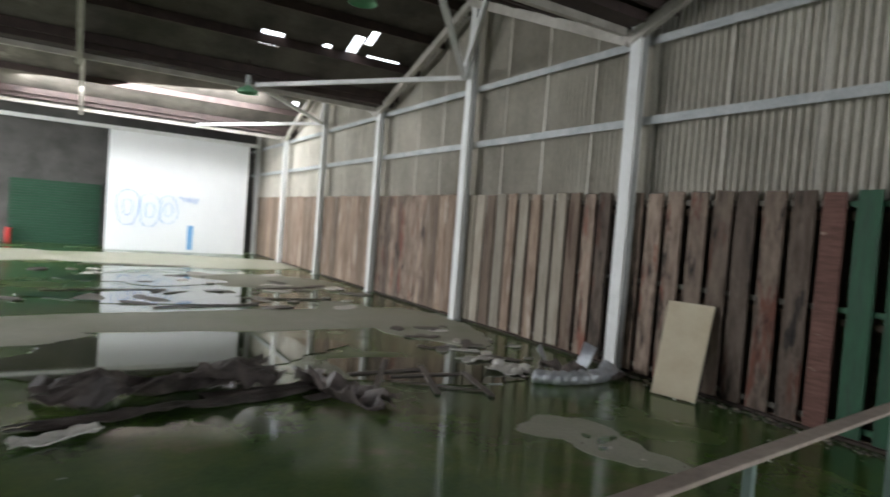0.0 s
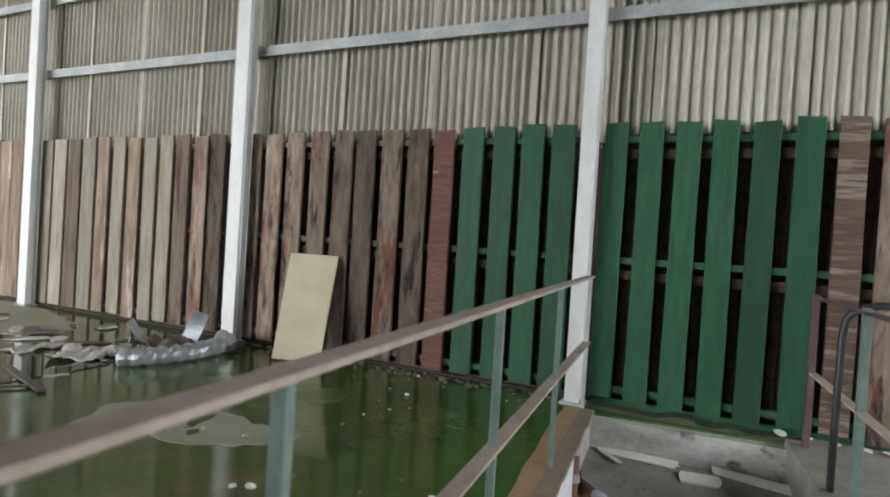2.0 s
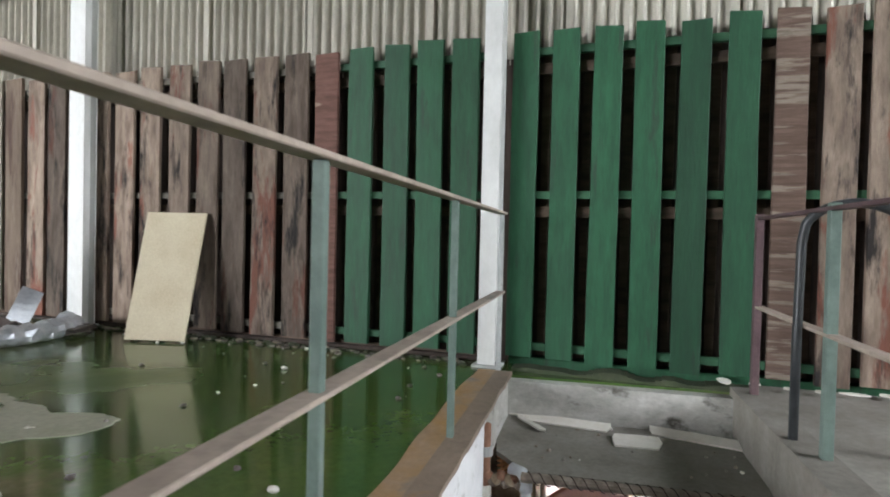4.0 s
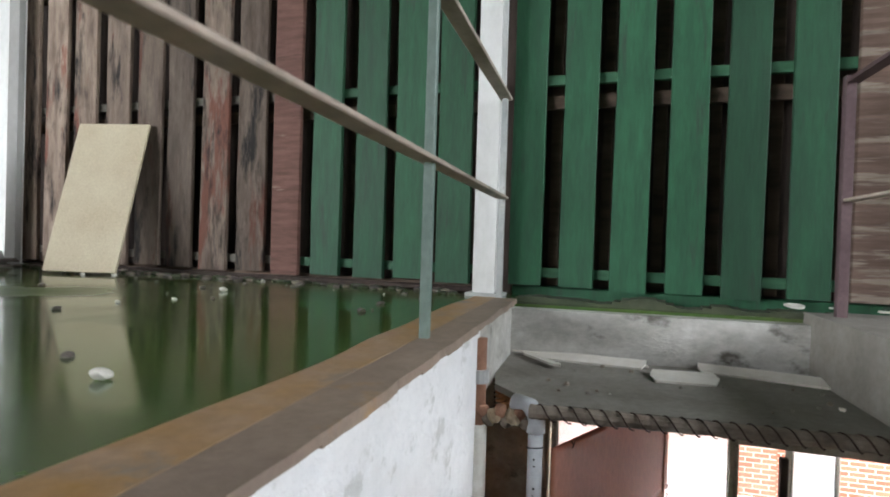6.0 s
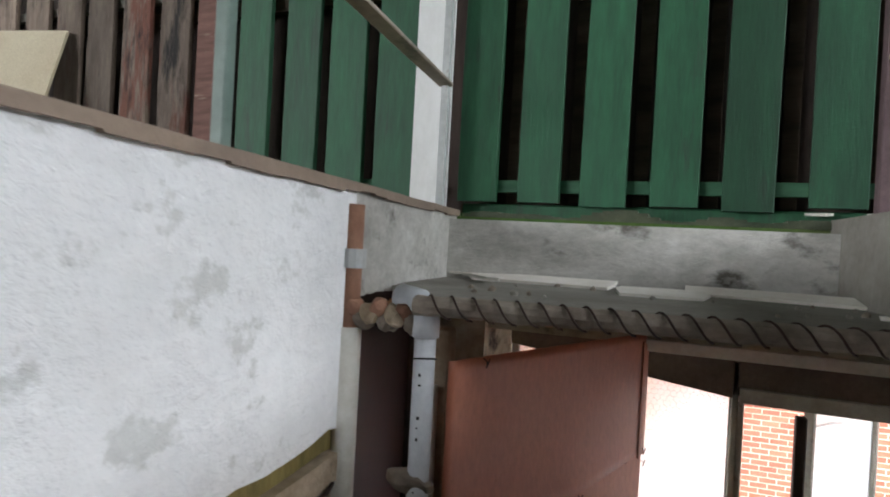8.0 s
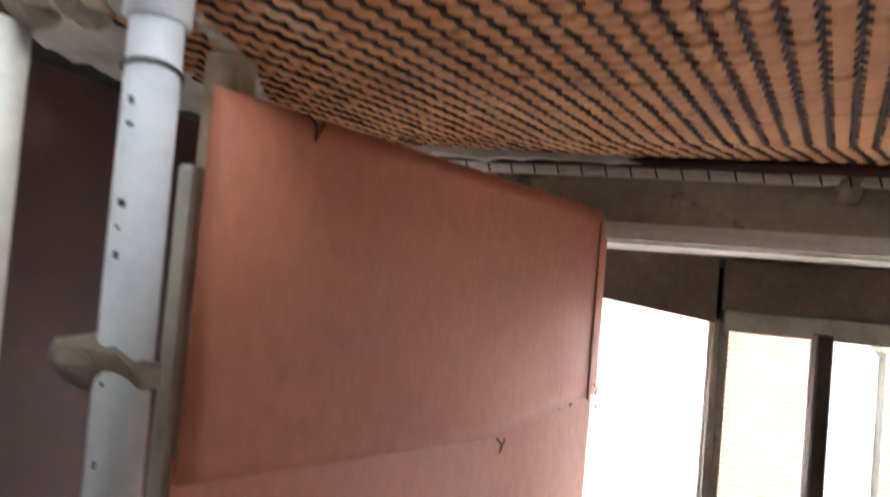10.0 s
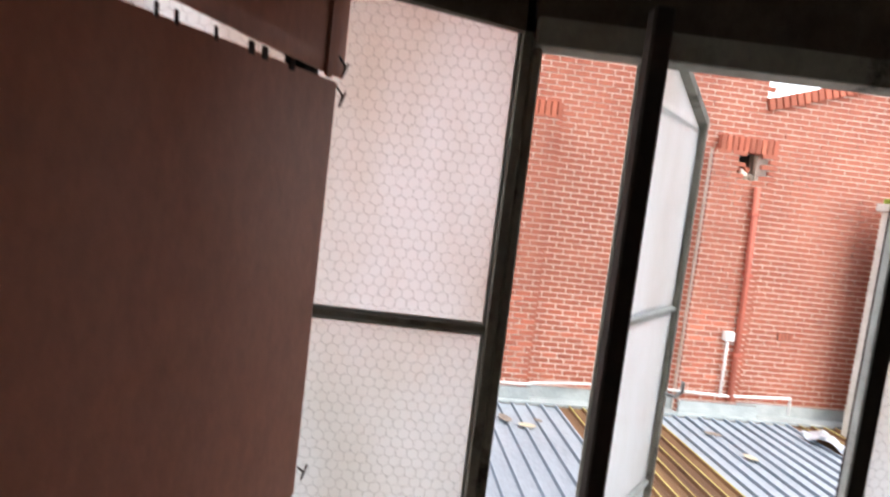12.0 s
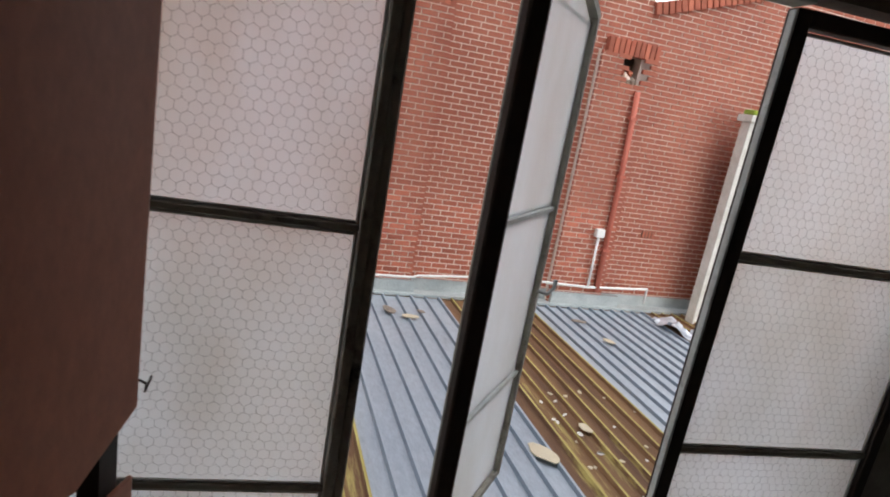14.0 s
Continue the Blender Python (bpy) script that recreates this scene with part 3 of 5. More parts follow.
roof = thing("roof", "dark stained sheet roof in a zigzag of pitches over the hall", "roof", kind="structure")
HOLES = [(2.35, 2.75, 10.3, 10.7), (3.5, 3.65, 10.3, 10.45), (3.95, 4.15, 9.9, 10.4), (4.2, 4.35, 9.5, 10.1), (4.4, 5.1, 10.35, 10.55), (5.0, 5.2, 17.2, 17.5)]


def roof_slopes():
    xs = [WEST] + [WEST + 0.5 * i for i in range(1, 30)] + [5.78]
    verts, faces = [], []
    ys = [SOUTH]
    yv = SOUTH
    marks = sorted([RIDGE0 + 0.5 * PITCH * k for k in range(-3, 9)] + [h for q in HOLES for h in q[2:]])
    for yv in marks:
        if SOUTH < yv < NORTH:
            ys.append(yv)
    ys.append(NORTH)
    xs = sorted(set([WEST, 5.78] + [h for q in HOLES for h in q[:2]] + [WEST + i for i in range(1, 15)]))
    idx = {}
    for i, x in enumerate(xs):
        for j, yy in enumerate(ys):
            idx[i, j] = len(verts)
            verts.append((x, yy, roof_z(yy)))
    for i in range(len(xs) - 1):
        for j in range(len(ys) - 1):
            cx, cy = (xs[i] + xs[i + 1]) / 2, (ys[j] + ys[j + 1]) / 2
            if any(a < cx < b and c < cy < d for a, b, c, d in HOLES):
                continue
            faces.append((idx[i, j], idx[i + 1, j], idx[i + 1, j + 1], idx[i, j + 1]))
    ob = part("roof_sheet", raw("roof_sheet", verts, faces, ROOF_DARK), None, roof)
    mod = ob.modifiers.new("thick", "SOLIDIFY")
    mod.thickness = 0.03
    mod.offset = 1


roof_slopes()
for k in range(-2, 7):
    a, b = RIDGE0 + 0.5 * PITCH * k, RIDGE0 + 0.5 * PITCH * (k + 1)
    if b < 3 or a > NORTH:
        continue
    for f in (0.1, 0.36, 0.62, 0.88):
        yy = a + (b - a) * f
        if yy > NORTH - 0.3:
            continue
        bm = bmesh.new()
        bar(bm, (WEST, yy, roof_z(yy) - 0.09), (5.6, yy, roof_z(yy) - 0.09), 0.06, 0.16)
        part("purlin", bm, PURLIN, roof)
    for x in (5.32, -0.4, -6.0):
        b2 = min(b, NORTH - 0.1)
        bm = bmesh.new()
        bar(bm, (x, a, roof_z(a) - 0.24), (x, b2, roof_z(b2) - 0.24), 0.09, 0.14)
        part("rafter", bm, CREAM_STEEL, roof)


def steel(name, label, material, *bars):
    bm = bmesh.new()
    for p, q, w, h in bars:
        bar(bm, p, q, w, h)
    return solid(name, bm, material, label, "roof steel", kind="structure")


for y in (4.5, 11.68, 18.95):
    steel("valley_beam", "cream painted steel tie beam under the roof valley", CREAM_STEEL, ((WEST, y, 4.08), (5.2, y, 4.08), 0.07, 0.09))
    steel("valley_gutter", "dark rusty gutter beam in the roof valley", PURLIN, ((WEST, y - 0.1, 4.22), (5.55, y - 0.1, 4.22), 0.30, 0.12))
    for x in (-0.2, -3.0, -5.8):
        steel("hanger", "dusty steel hanger post under the roof", CREAM_STEEL, ((x, y, 4.0), (x, y, 4.9 if x > -1 else 4.5), 0.13, 0.13))
for y0, y1 in ((8.1, 11.6), (15.25, 18.9), (8.1, 4.6), (15.25, 11.6)):
    steel("roof_brace", "white painted steel brace from a column to the valley beam", WHITE_STEEL, ((5.25, y0, 4.17), (2.6, y1, 4.12), 0.07, 0.075))
for y in (8.1, 15.25):
    steel("column_strut", "white steel strut from column to roof", WHITE_STEEL, ((5.22, y, 4.2), (5.25, y - 0.5, 5.35), 0.07, 0.09))


def pendant(x, y, z):
    ob = thing("pendant_lamp", "green enamel pendant lamp hanging dark under the roof", "lamp", "hall lamps", m=pose(x, y, z))
    bm = bmesh.new()
    prof = [(0.03, 0.16), (0.06, 0.13), (0.17, 0.06), (0.20, 0.0), (0.19, 0.0)]
    rings = [[bm.verts.new((r * math.cos(a), r * math.sin(a), h)) for a in (2 * math.pi * k / 20 for k in range(20))] for r, h in prof]
    for a, b in zip(rings, rings[1:]):
        for k in range(20):
            bm.faces.new((a[k], a[(k + 1) % 20], b[(k + 1) % 20], b[k]))
    part("shade", bm, LAMP_GREEN, ob, "green enamel shade", smooth=True)
    bm = bmesh.new()
    tube(bm, [(0, 0, 0.14), (0, 0, 0.34)], 0.045, 10)
    part("lamp_holder", bm, GREY_STEEL, ob)
    bm = bmesh.new()
    tube(bm, [(0, 0, 0.34), (0, 0, 0.9)], 0.012, 6)
    part("stem", bm, PURLIN, ob)


pendant(2.35, 11.2, 3.85)
pendant(2.9, 7.1, 4.55)

# far end: the white wall with spray paint, green door and dark cladding; the plain closing walls
solid("wall_north", boxes((WEST, 5.62, NORTH, NORTH + 0.15, 0, 5.9)), DARK_CLAD, "dark grey cladding at the hall's far end", "wall", kind="structure")
solid("wall_partition", boxes((0.42, 4.92, 22.0, 22.18, 0.0, 3.98), bevel=0.01), FAR_WHITE, "tall white partition wall with blue spray paint", "wall", kind="structure")
steel("end_beam", "white steel beam over the partition", WHITE_STEEL, ((-9, 21.9, 4.03), (5.2, 21.9, 4.03), 0.10, 0.12))
steel("end_post", "white steel post at the partition's edge", WHITE_STEEL, ((0.36, 21.85, 0.0), (0.36, 21.85, 4.6), 0.14, 0.14))


def graffiti():
    """Rounded outline letters that cannot be read, and a small filled tag."""
    ob = thing("graffiti", "pale blue sprayed outline letters on the white wall", "graffiti", kind="structure")
    for i, (cx, w, h, z) in enumerate(((1.05, 0.34, 0.66, 1.45), (1.72, 0.32, 0.62, 1.40), (2.30, 0.28, 0.54, 1.45))):
        bm = bmesh.new()
        for r in (1.0, 0.45):
            pts = [(cx + w * r * math.cos(a) * (1 + 0.12 * math.sin(3 * a + i)), 21.985, z + h * r * math.sin(a) * (1 + 0.1 * math.cos(2 * a))) for a in (2 * math.pi * k / 28 for k in range(29))]
            for p, q in zip(pts, pts[1:]):
                bar(bm, p, q, 0.01, 0.075, (0, 1, 0))
        part("letter", bm, PALE_SPRAY if i else BLUE_SPRAY, ob)
    bm = bmesh.new()
    for k in range(4):
        bar(bm, (2.62 + 0.05 * k, 21.985, 1.92 - 0.04 * k), (3.25, 21.985, 1.9 - 0.05 * k), 0.01, 0.045, (0, 1, 0))
    part("tag", bm, BLUE_SPRAY, ob)
    bm = bmesh.new()
    box(bm, 2.95, 3.13, 21.975, 21.995, 0.1, 0.95)
    part("drip", bm, PALE_SPRAY, ob)


graffiti()


def roller_door():
    ob = thing("roller_door", "green ribbed roller door at the hall's far end", "door", kind="structure", m=pose(-1.05, NORTH - 0.06, 0))
    for k in range(24):
        bm = bmesh.new()
        box(bm, -1.3, 1.35, -0.03, 0.03, k * 0.09, k * 0.09 + 0.082, 0.012)
        part("slat", bm, ROLLER_GREEN, ob)


roller_door()
RED_SIGN = surface("faded_red_sign_paint", (0.45, 0.03, 0.03), (0.58, 0.06, 0.055), 3, (0.5, 0.7), 0, 0.05)
steel("door_post", "pale grey post beside the green roller door", CREAM_STEEL, ((-2.55, 23.9, 0.0), (-2.55, 23.9, 2.2), 0.34, 0.12))
solid("wall_sign", boxes((-3.15, -2.80, 23.965, 24.0, 1.55, 2.0), bevel=0.01), RED_SIGN, "faded red sign on the far wall beside the roller door", "sign")
ext = thing("fire_extinguisher", "red fire extinguisher standing by the far door post", "extinguisher", m=pose(-2.3, 23.65, 0))
bm = bmesh.new()
tube(bm, [(0, 0, 0), (0, 0, 0.42), (0, 0, 0.48)], 0.09, 14)
part("cylinder", bm, RED_SIGN, ext, "red cylinder", True)
bm = bmesh.new()
tube(bm, [(0, 0, 0.48), (0, 0, 0.56), (0.08, 0, 0.58)], 0.025, 8)
part("valve", bm, BLACK_PIPE, ext)
# unseen walls, closed up in part to keep sky light off the planks
solid("wall_west", boxes((WEST - 0.15, WEST, SOUTH, 8.6, 0, 6.0), (WEST - 0.15, WEST, 8.6, NORTH, 0, 0.9), (WEST - 0.15, WEST, 8.6, NORTH, 4.3, 6.0)), DARK_CLAD, "unseen dark wall round a window band sized to shape daylight", "wall", kind="structure")
solid("wall_south", boxes((WEST, 1.1, SOUTH - 0.15, SOUTH, 0, 6), (4.9, 5.76, SOUTH - 0.15, SOUTH, 0, 6), (1.1, 4.9, SOUTH - 0.15, SOUTH, 0, 2.15), (1.1, 4.9, SOUTH - 0.15, SOUTH, 4.05, 6)), DARK_CLAD, "unseen dark wall round a south opening sized to shape daylight", "wall", kind="structure")

# ---- stairwell ----
stair = thing("staircase", "concrete stairs going down beside the whitewashed wall", "stairs", kind="structure", m=STAIR)
for i in range(14):
    part("step", boxes((TOP_U + 0.29 * i, TOP_U + 0.29 * (i + 1) + 0.02, EDGE_S, EDGE_N, LOWER - 0.05 if i > 12 else -0.169 * (i + 1) - 0.25, -0.169 * (i + 1)), bevel=0.008), CONCRETE, stair)
solid("floor_lower", boxes((-6.5, 0.2, -5.3, 2.2, LOWER - 0.12, LOWER)), CONCRETE, "dusty concrete floor at the foot of the stairs", "floor", kind="structure", m=STAIR)


def flaky_wall(name, u0, u1, v0, v1, z0, z1, material, label, jag=0.02):
    """A wall whose lower edge is broken."""
    bm = bmesh.new()
    n = 48
    pts = [(u0 + (u1 - u0) * i / n, z0 + jag * noise.noise((i * 0.7, z0, 3.1)) + jag * 0.6 * noise.noise((i * 2.9, z0, 7.7))) for i in range(n + 1)]
    pts += [(u1, z1), (u0, z1)]
    a = [bm.verts.new((u, v0, z)) for u, z in pts]
    b = [bm.verts.new((u, v1, z)) for u, z in pts]
    bm.faces.new(a)
    bm.faces.new(b[::-1])
    for i in range(len(pts)):
        j = (i + 1) % len(pts)
        bm.faces.new((a[i], b[i], b[j], a[j]))
    return solid(name, bm, material, label, "wall", kind="structure", m=STAIR)


flaky_wall("wall_stair", TOP_U, -0.965, EDGE_N - 0.012, 0.12, -0.585, -0.012, WHITE_WALL, "flaking whitewashed plaster wall of the stairwell")
flaky_wall("wall_beam", -0.965, END_U + 0.02, EDGE_N - 0.010, 0.12, -0.27, -0.012, UPSTAND, "whitewashed beam above the opening", 0.01)
flaky_wall("wall_stair_lower", TOP_U, -0.98, EDGE_N + 0.03, 0.12, LOWER, -0.60, CONCRETE, "broken bare render below the whitewash")
flaky_wall("wall_band", TOP_U, -0.97, EDGE_N + 0.004, 0.12, -0.63, -0.58, YELLOW_BAND, "mustard stained band under the whitewash", 0.006)
flaky_wall("wall_ledge", TOP_U, -0.955, EDGE_N - 0.02, 0.12, -0.71, -0.632, BARE_RENDER, "crumbling bare render ledge below the whitewash", 0.025)
rng = random.Random(41)
for i in range(34):
    bm = bmesh.new()
    r = rng.uniform(0.022, 0.05)
    for v in bmesh.ops.create_icosphere(bm, subdivisions=2, radius=r)["verts"]:
        v.co *= 1 + 0.5 * noise.noise(v.co * 30 + Vector((i, 0, 0)))
        v.co.y *= 0.55
    solid("render_lump", bm, (BARE_RENDER, DIRT, BARE_RENDER, UPSTAND)[i % 4], "broken lump of render in the crumbling wall", "rubble", "lumps in the wall", m=STAIR @ pose(-0.985 - 0.07 * (i % 12) - rng.uniform(0, 0.03), EDGE_N + 0.008, -0.735 - 0.075 * (i // 12) - rng.uniform(0, 0.02), 0, 0, 0))
for i in range(5):
    bm = bmesh.new()
    z = -0.72 - 0.07 * i
    tube(bm, [(-1.9, EDGE_N - 0.02, z - 0.05 + 0.02 * (i % 2)), (-1.35, EDGE_N - 0.025, z - 0.01), (-1.05, EDGE_N - 0.02, z + 0.012), (-0.93, EDGE_N + 0.01, z + 0.02)], 0.005, 6)
    solid("bent_wire", bm, RUST_WIRE, "bent rusty wire sticking out of the broken wall", "wire", "wires in the wall", m=STAIR)
solid("wall_stair_south", boxes((TOP_U, -2.2, EDGE_S - 0.15, EDGE_S, LOWER, -0.12)), CONCRETE, "bare concrete south wall of the stairwell", "wall", kind="structure", m=STAIR)
solid("wall_lower_south", boxes((-2.2, 0.7, -5.3, -5.15, LOWER, -0.12), (-2.3, -2.2, -5.3, EDGE_S - 0.15, LOWER, -0.12)), CONCRETE, "bare concrete walls of the lower room", "wall", kind="structure", m=STAIR)
solid("wall_stair_west", boxes((-6.5, TOP_U, EDGE_S, EDGE_N, LOWER, -0.12)), CONCRETE, "concrete under the upper floor at the stair head", "wall", kind="structure", m=STAIR)
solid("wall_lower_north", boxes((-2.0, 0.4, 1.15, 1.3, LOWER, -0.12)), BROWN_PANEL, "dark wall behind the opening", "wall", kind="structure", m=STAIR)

# ledge over the window: upstand, side kerb, thin broken slab with bare lath below
flaky_wall("upstand", EDGE_S - 0.02, EDGE_N + 0.03, 0, 0.1, -0.30, -0.035, UPSTAND, "stained white plastered upstand behind the slab", 0.008).matrix_world = STAIR @ pose(END_U, 0, 0, 0, 0, 90)
bm = bmesh.new()
prism(bm, [(-4.2, EDGE_S + 0.014), (-4.2, EDGE_S - 0.14), (END_U, EDGE_S - 0.14), (END_U, EDGE_S + 0.014)], -0.30, 0.012)
solid("side_kerb", bm, CONCRETE, "dusty concrete kerb beside the slab", "kerb", kind="structure", m=STAIR)

solid("kerb_floor", boxes((-4.6, END_U + 0.2, EDGE_S - 1.6, EDGE_S - 0.12, 0.0, 0.008)), CONCRETE, "dusty grey concrete floor beside the stairwell kerb", "floor", kind="structure", m=STAIR)
bm = bmesh.new()
for i in range(40):
    u0, u1 = -1.66 + 0.04 * i, -1.62 + 0.04 * i
    z = -0.012 + 0.035 * noise.noise((u0 * 5, 0.3, 2.0))
    d = 0.10 + 0.03 * noise.noise((u0 * 4, 1.1, 5.0))
    prism(bm, [(u0, -d), (u1, -d), (u1, 0.10), (u0, 0.10)], -0.02, z + 0.016)
solid("dirt_fillet", bm, MOSSY_DIRT, "mossy wet dirt gathered at the foot of the plank wall", "dirt", kind="structure", m=pose(5.46, 0.86, 0, 0, 0, 90) @ pose(-0.0, 0.0, 0.0))
rng = random.Random(77)
for i in range(120):
    bm = bmesh.new()
    bmesh.ops.create_icosphere(bm, subdivisions=1, radius=rng.uniform(0.012, 0.035))
    for v in bm.verts:
        v.co = Vector((v.co.x * rng.uniform(0.8, 1.6), v.co.y * rng.uniform(0.8, 1.6), v.co.z * 0.45))
    solid("dirt_clod", bm, (MOSSY_DIRT, DEBRIS, MOSSY_DIRT, DIRT)[i % 4], "wet clod of dirt along the plank wall's foot", "dirt", "clods along the wall", m=pose(5.38 + rng.uniform(-0.10, 0.06), 0.95 + 3.3 * i / 120, 0.006, 0, 0, rng.uniform(0, 180)))
for i in range(6):
    bm = bmesh.new()
    blob(bm, 0, 0, rng.uniform(0.02, 0.07), rng.uniform(0.015, 0.04), 0, 0.008, i + 300, 0.3, 10)
    solid("plaster_flake", bm, PAPER, "pale flake of plaster on the dusty kerb", "rubble", "plaster flakes", m=pose(5.36 + rng.uniform(-0.05, 0.05), -0.62 - 0.16 * i, 0.030, rng.uniform(-5, 5), rng.uniform(-5, 5), rng.uniform(0, 180)))

slab = thing("broken_slab", "thin broken concrete slab with rusty wire lath showing below", "slab", kind="structure")
bm = bmesh.new()
FRONT, BACKX = 4.315, 5.25
prism(bm, [(FRONT + 0.12, -0.72), (BACKX, -0.74), (BACKX, 0.66), (4.90, 0.61), (4.55, 0.52), (FRONT + 0.03, 0.33)], -0.276, -0.252)
part("slab_top", bm, CONCRETE, slab)


def front_x(y):
    return FRONT + 0.10 * (0.33 - y)


def front_roll():
    """Rough rounded front edge of the slab, bound with twisted wire."""
    verts, faces = [], []
    n, r = 60, 0.023
    for i in range(n + 1):
        y = 0.34 - 1.08 * i / n
        for k in range(10):
            a = 2 * math.pi * k / 10
            rr = r * (1 + 0.18 * noise.noise((y * 14, k * 0.8, 1.0)))
            verts.append((front_x(y) + rr * math.cos(a), y, -0.272 + rr * 1.0 * math.sin(a)))
    for i in range(n):
        for k in range(10):
            faces.append((i * 10 + k, i * 10 + (k + 1) % 10, (i + 1) * 10 + (k + 1) % 10, (i + 1) * 10 + k))
    part("front_edge", raw("front_edge", verts, faces, DIRT), None, slab, "mortar-crusted front edge")
    for i in range(22):
        y = 0.31 - 0.048 * i
        bm = bmesh.new()
        tube(bm, [(front_x(y) + 0.0255 * math.cos(a), y - 0.016 * a + 0.02, -0.272 + 0.0255 * math.sin(a)) for a in (0.9 + 0.42 * j for j in range(10))], 0.0026, 5)
        part("wire_tie", bm, RUST_WIRE, slab)


front_roll()


def lath():
    """Plaster keyed through wire lath: rows of small domes with dark wire round them."""
    verts, faces = [], []
    wv, wf = [], []
    px, py = 0.029, 0.035
    i = 0
    x = FRONT + 0.05
    while x < BACKX - 0.03:
        t = (x - FRONT) / (BACKX - FRONT)
        z = -0.287 + 0.012 * t
        y = 0.42 + min(0.2, 0.25 * t) + (py / 2 if i % 2 else 0)
        while y > max(-0.74, 0.33 - (x - FRONT - 0.02) / 0.10):
            b = len(verts)
            h = 0.009 + 0.005 * noise.noise((x * 20, y * 20, 0))
            for rr, hh in ((0.98, 0.0), (0.84, 0.62), (0.42, 1.0)):
                for k in range(8):
                    a = math.pi / 4 * k + math.pi / 8
                    verts.append((x + px * 0.60 * rr * math.cos(a), y + py * 0.52 * rr * math.sin(a), z - h * hh))
            for q in range(2):
                for k in range(8):
                    faces.append((b + q * 8 + k, b + q * 8 + (k + 1) % 8, b + q * 8 + 8 + (k + 1) % 8, b + q * 8 + 8 + k))
            faces.append(tuple(b + 16 + k for k in range(8)))
            # a twist of wire stands between each two keys, and a strand runs on to the next row
            for (ax, ay), (bx, by), hw in (((-0.34, 0.50), (0.34, 0.50), 0.0026), ((0.34, 0.50), (0.70, 0.10), 0.0016)):
                c = len(wv)
                for dx, dy, sg in ((ax, ay, -1), (ax, ay, 1), (bx, by, 1), (bx, by, -1)):
                    wv.append((x + px * dx, y + py * dy + sg * hw, z - 0.0085))
                for k in range(4):
                    wv.append((wv[c + k][0], wv[c + k][1], z - 0.003))
                wf.extend([(c, c + 1, c + 2, c + 3), (c, c + 4, c + 5, c + 1), (c + 2, c + 6, c + 7, c + 3), (c + 1, c + 5, c + 6, c + 2), (c, c + 3, c + 7, c + 4)])
            y -= py
        x += px
        i += 1
    tagged(part("plaster_keys", raw("plaster_keys", verts, faces, PLASTER_LATH), None, slab, "orange-brown plaster pressed through the lath"), kind="stuff")
    tagged(part("wire_lath", raw("wire_lath", wv, wf, RUST_WIRE), None, slab, "rusty wire lath"), kind="stuff")
    bm = bmesh.new()
    prism(bm, [(FRONT + 0.12, -0.72), (BACKX, -0.74), (BACKX, 0.64), (4.90, 0.59), (4.55, 0.50), (FRONT + 0.03, 0.33)], -0.2805, -0.277)
    part("lath_backing", bm, RUST_WIRE, slab)
    rr = random.Random(61)
    for k in range(40):
        t = k / 39
        bm = bmesh.new()
        for v in bmesh.ops.create_icosphere(bm, subdivisions=2, radius=rr.uniform(0.010, 0.018))["verts"]:
            v.co *= 1 + 0.5 * noise.noise(v.co * 70 + Vector((k, 0, 0)))
        part("mortar_crumb", bm, (UPSTAND, BARE_RENDER)[k % 2], slab, "crumbling mortar along the lath's edge").location = (FRONT + 0.03 + 0.90 * t, 0.35 + 0.29 * t - 0.02 * math.sin(7 * t), -0.287)


lath()
def shard(w, h, seed):
    """A flat piece of board with straight sides and snapped ends."""
    rr = random.Random(seed)
    bm = bmesh.new()
    pts = [(-w / 2 + rr.uniform(-0.02, 0.02), -h / 2), (0, -h / 2 + rr.uniform(-0.004, 0.004)), (w / 2 + rr.uniform(-0.02, 0.02), -h / 2 + rr.uniform(0, 0.01)), (w / 2 + rr.uniform(-0.015, 0.025), h * rr.uniform(-0.1, 0.2)), (w / 2 - rr.uniform(0, 0.04), h / 2), (rr.uniform(-0.04, 0.04), h / 2 - rr.uniform(0, 0.006)), (-w / 2 + rr.uniform(0, 0.04), h / 2), (-w / 2 - rr.uniform(-0.01, 0.02), h * rr.uniform(-0.2, 0.2))]
    return prism(bm, pts, 0, 0.009)


for x, y, w, h, r, lift, tilt, seed in ((5.13, 0.26, 0.50, 0.10, 87, 0.000, -11, 1), (5.01, 0.43, 0.27, 0.045, 42, 0.012, 3, 2), (4.95, -0.15, 0.23, 0.17, 96, 0.000, -4, 3), (5.13, -0.45, 0.50, 0.10, 79, 0.000, -11, 4), (5.16, 0.54, 0.16, 0.05, 75, 0.012, 2, 6)):
    solid("broken_board", shard(w, h, seed), PAPER, "pale broken sheet of board lying on the slab", "debris", "broken boards", m=pose(x, y, -0.2515 + lift + 0.5 * h * abs(math.sin(radians(tilt))), tilt, 0, r))
rng = random.Random(8)
for i in range(26):
    bm = bmesh.new()
    bmesh.ops.create_icosphere(bm, subdivisions=1, radius=rng.uniform(0.004, 0.013))
    for v in bm.verts:
        v.co *= rng.uniform(0.7, 1.25)
    solid("rubble_chip", bm, rng.choice((PAPER, DIRT, CONCRETE)), "small chip of rubble on the slab", "rubble", "chips on the slab", m=pose(rng.uniform(4.5, 5.2), rng.uniform(-0.65, 0.4), -0.249))


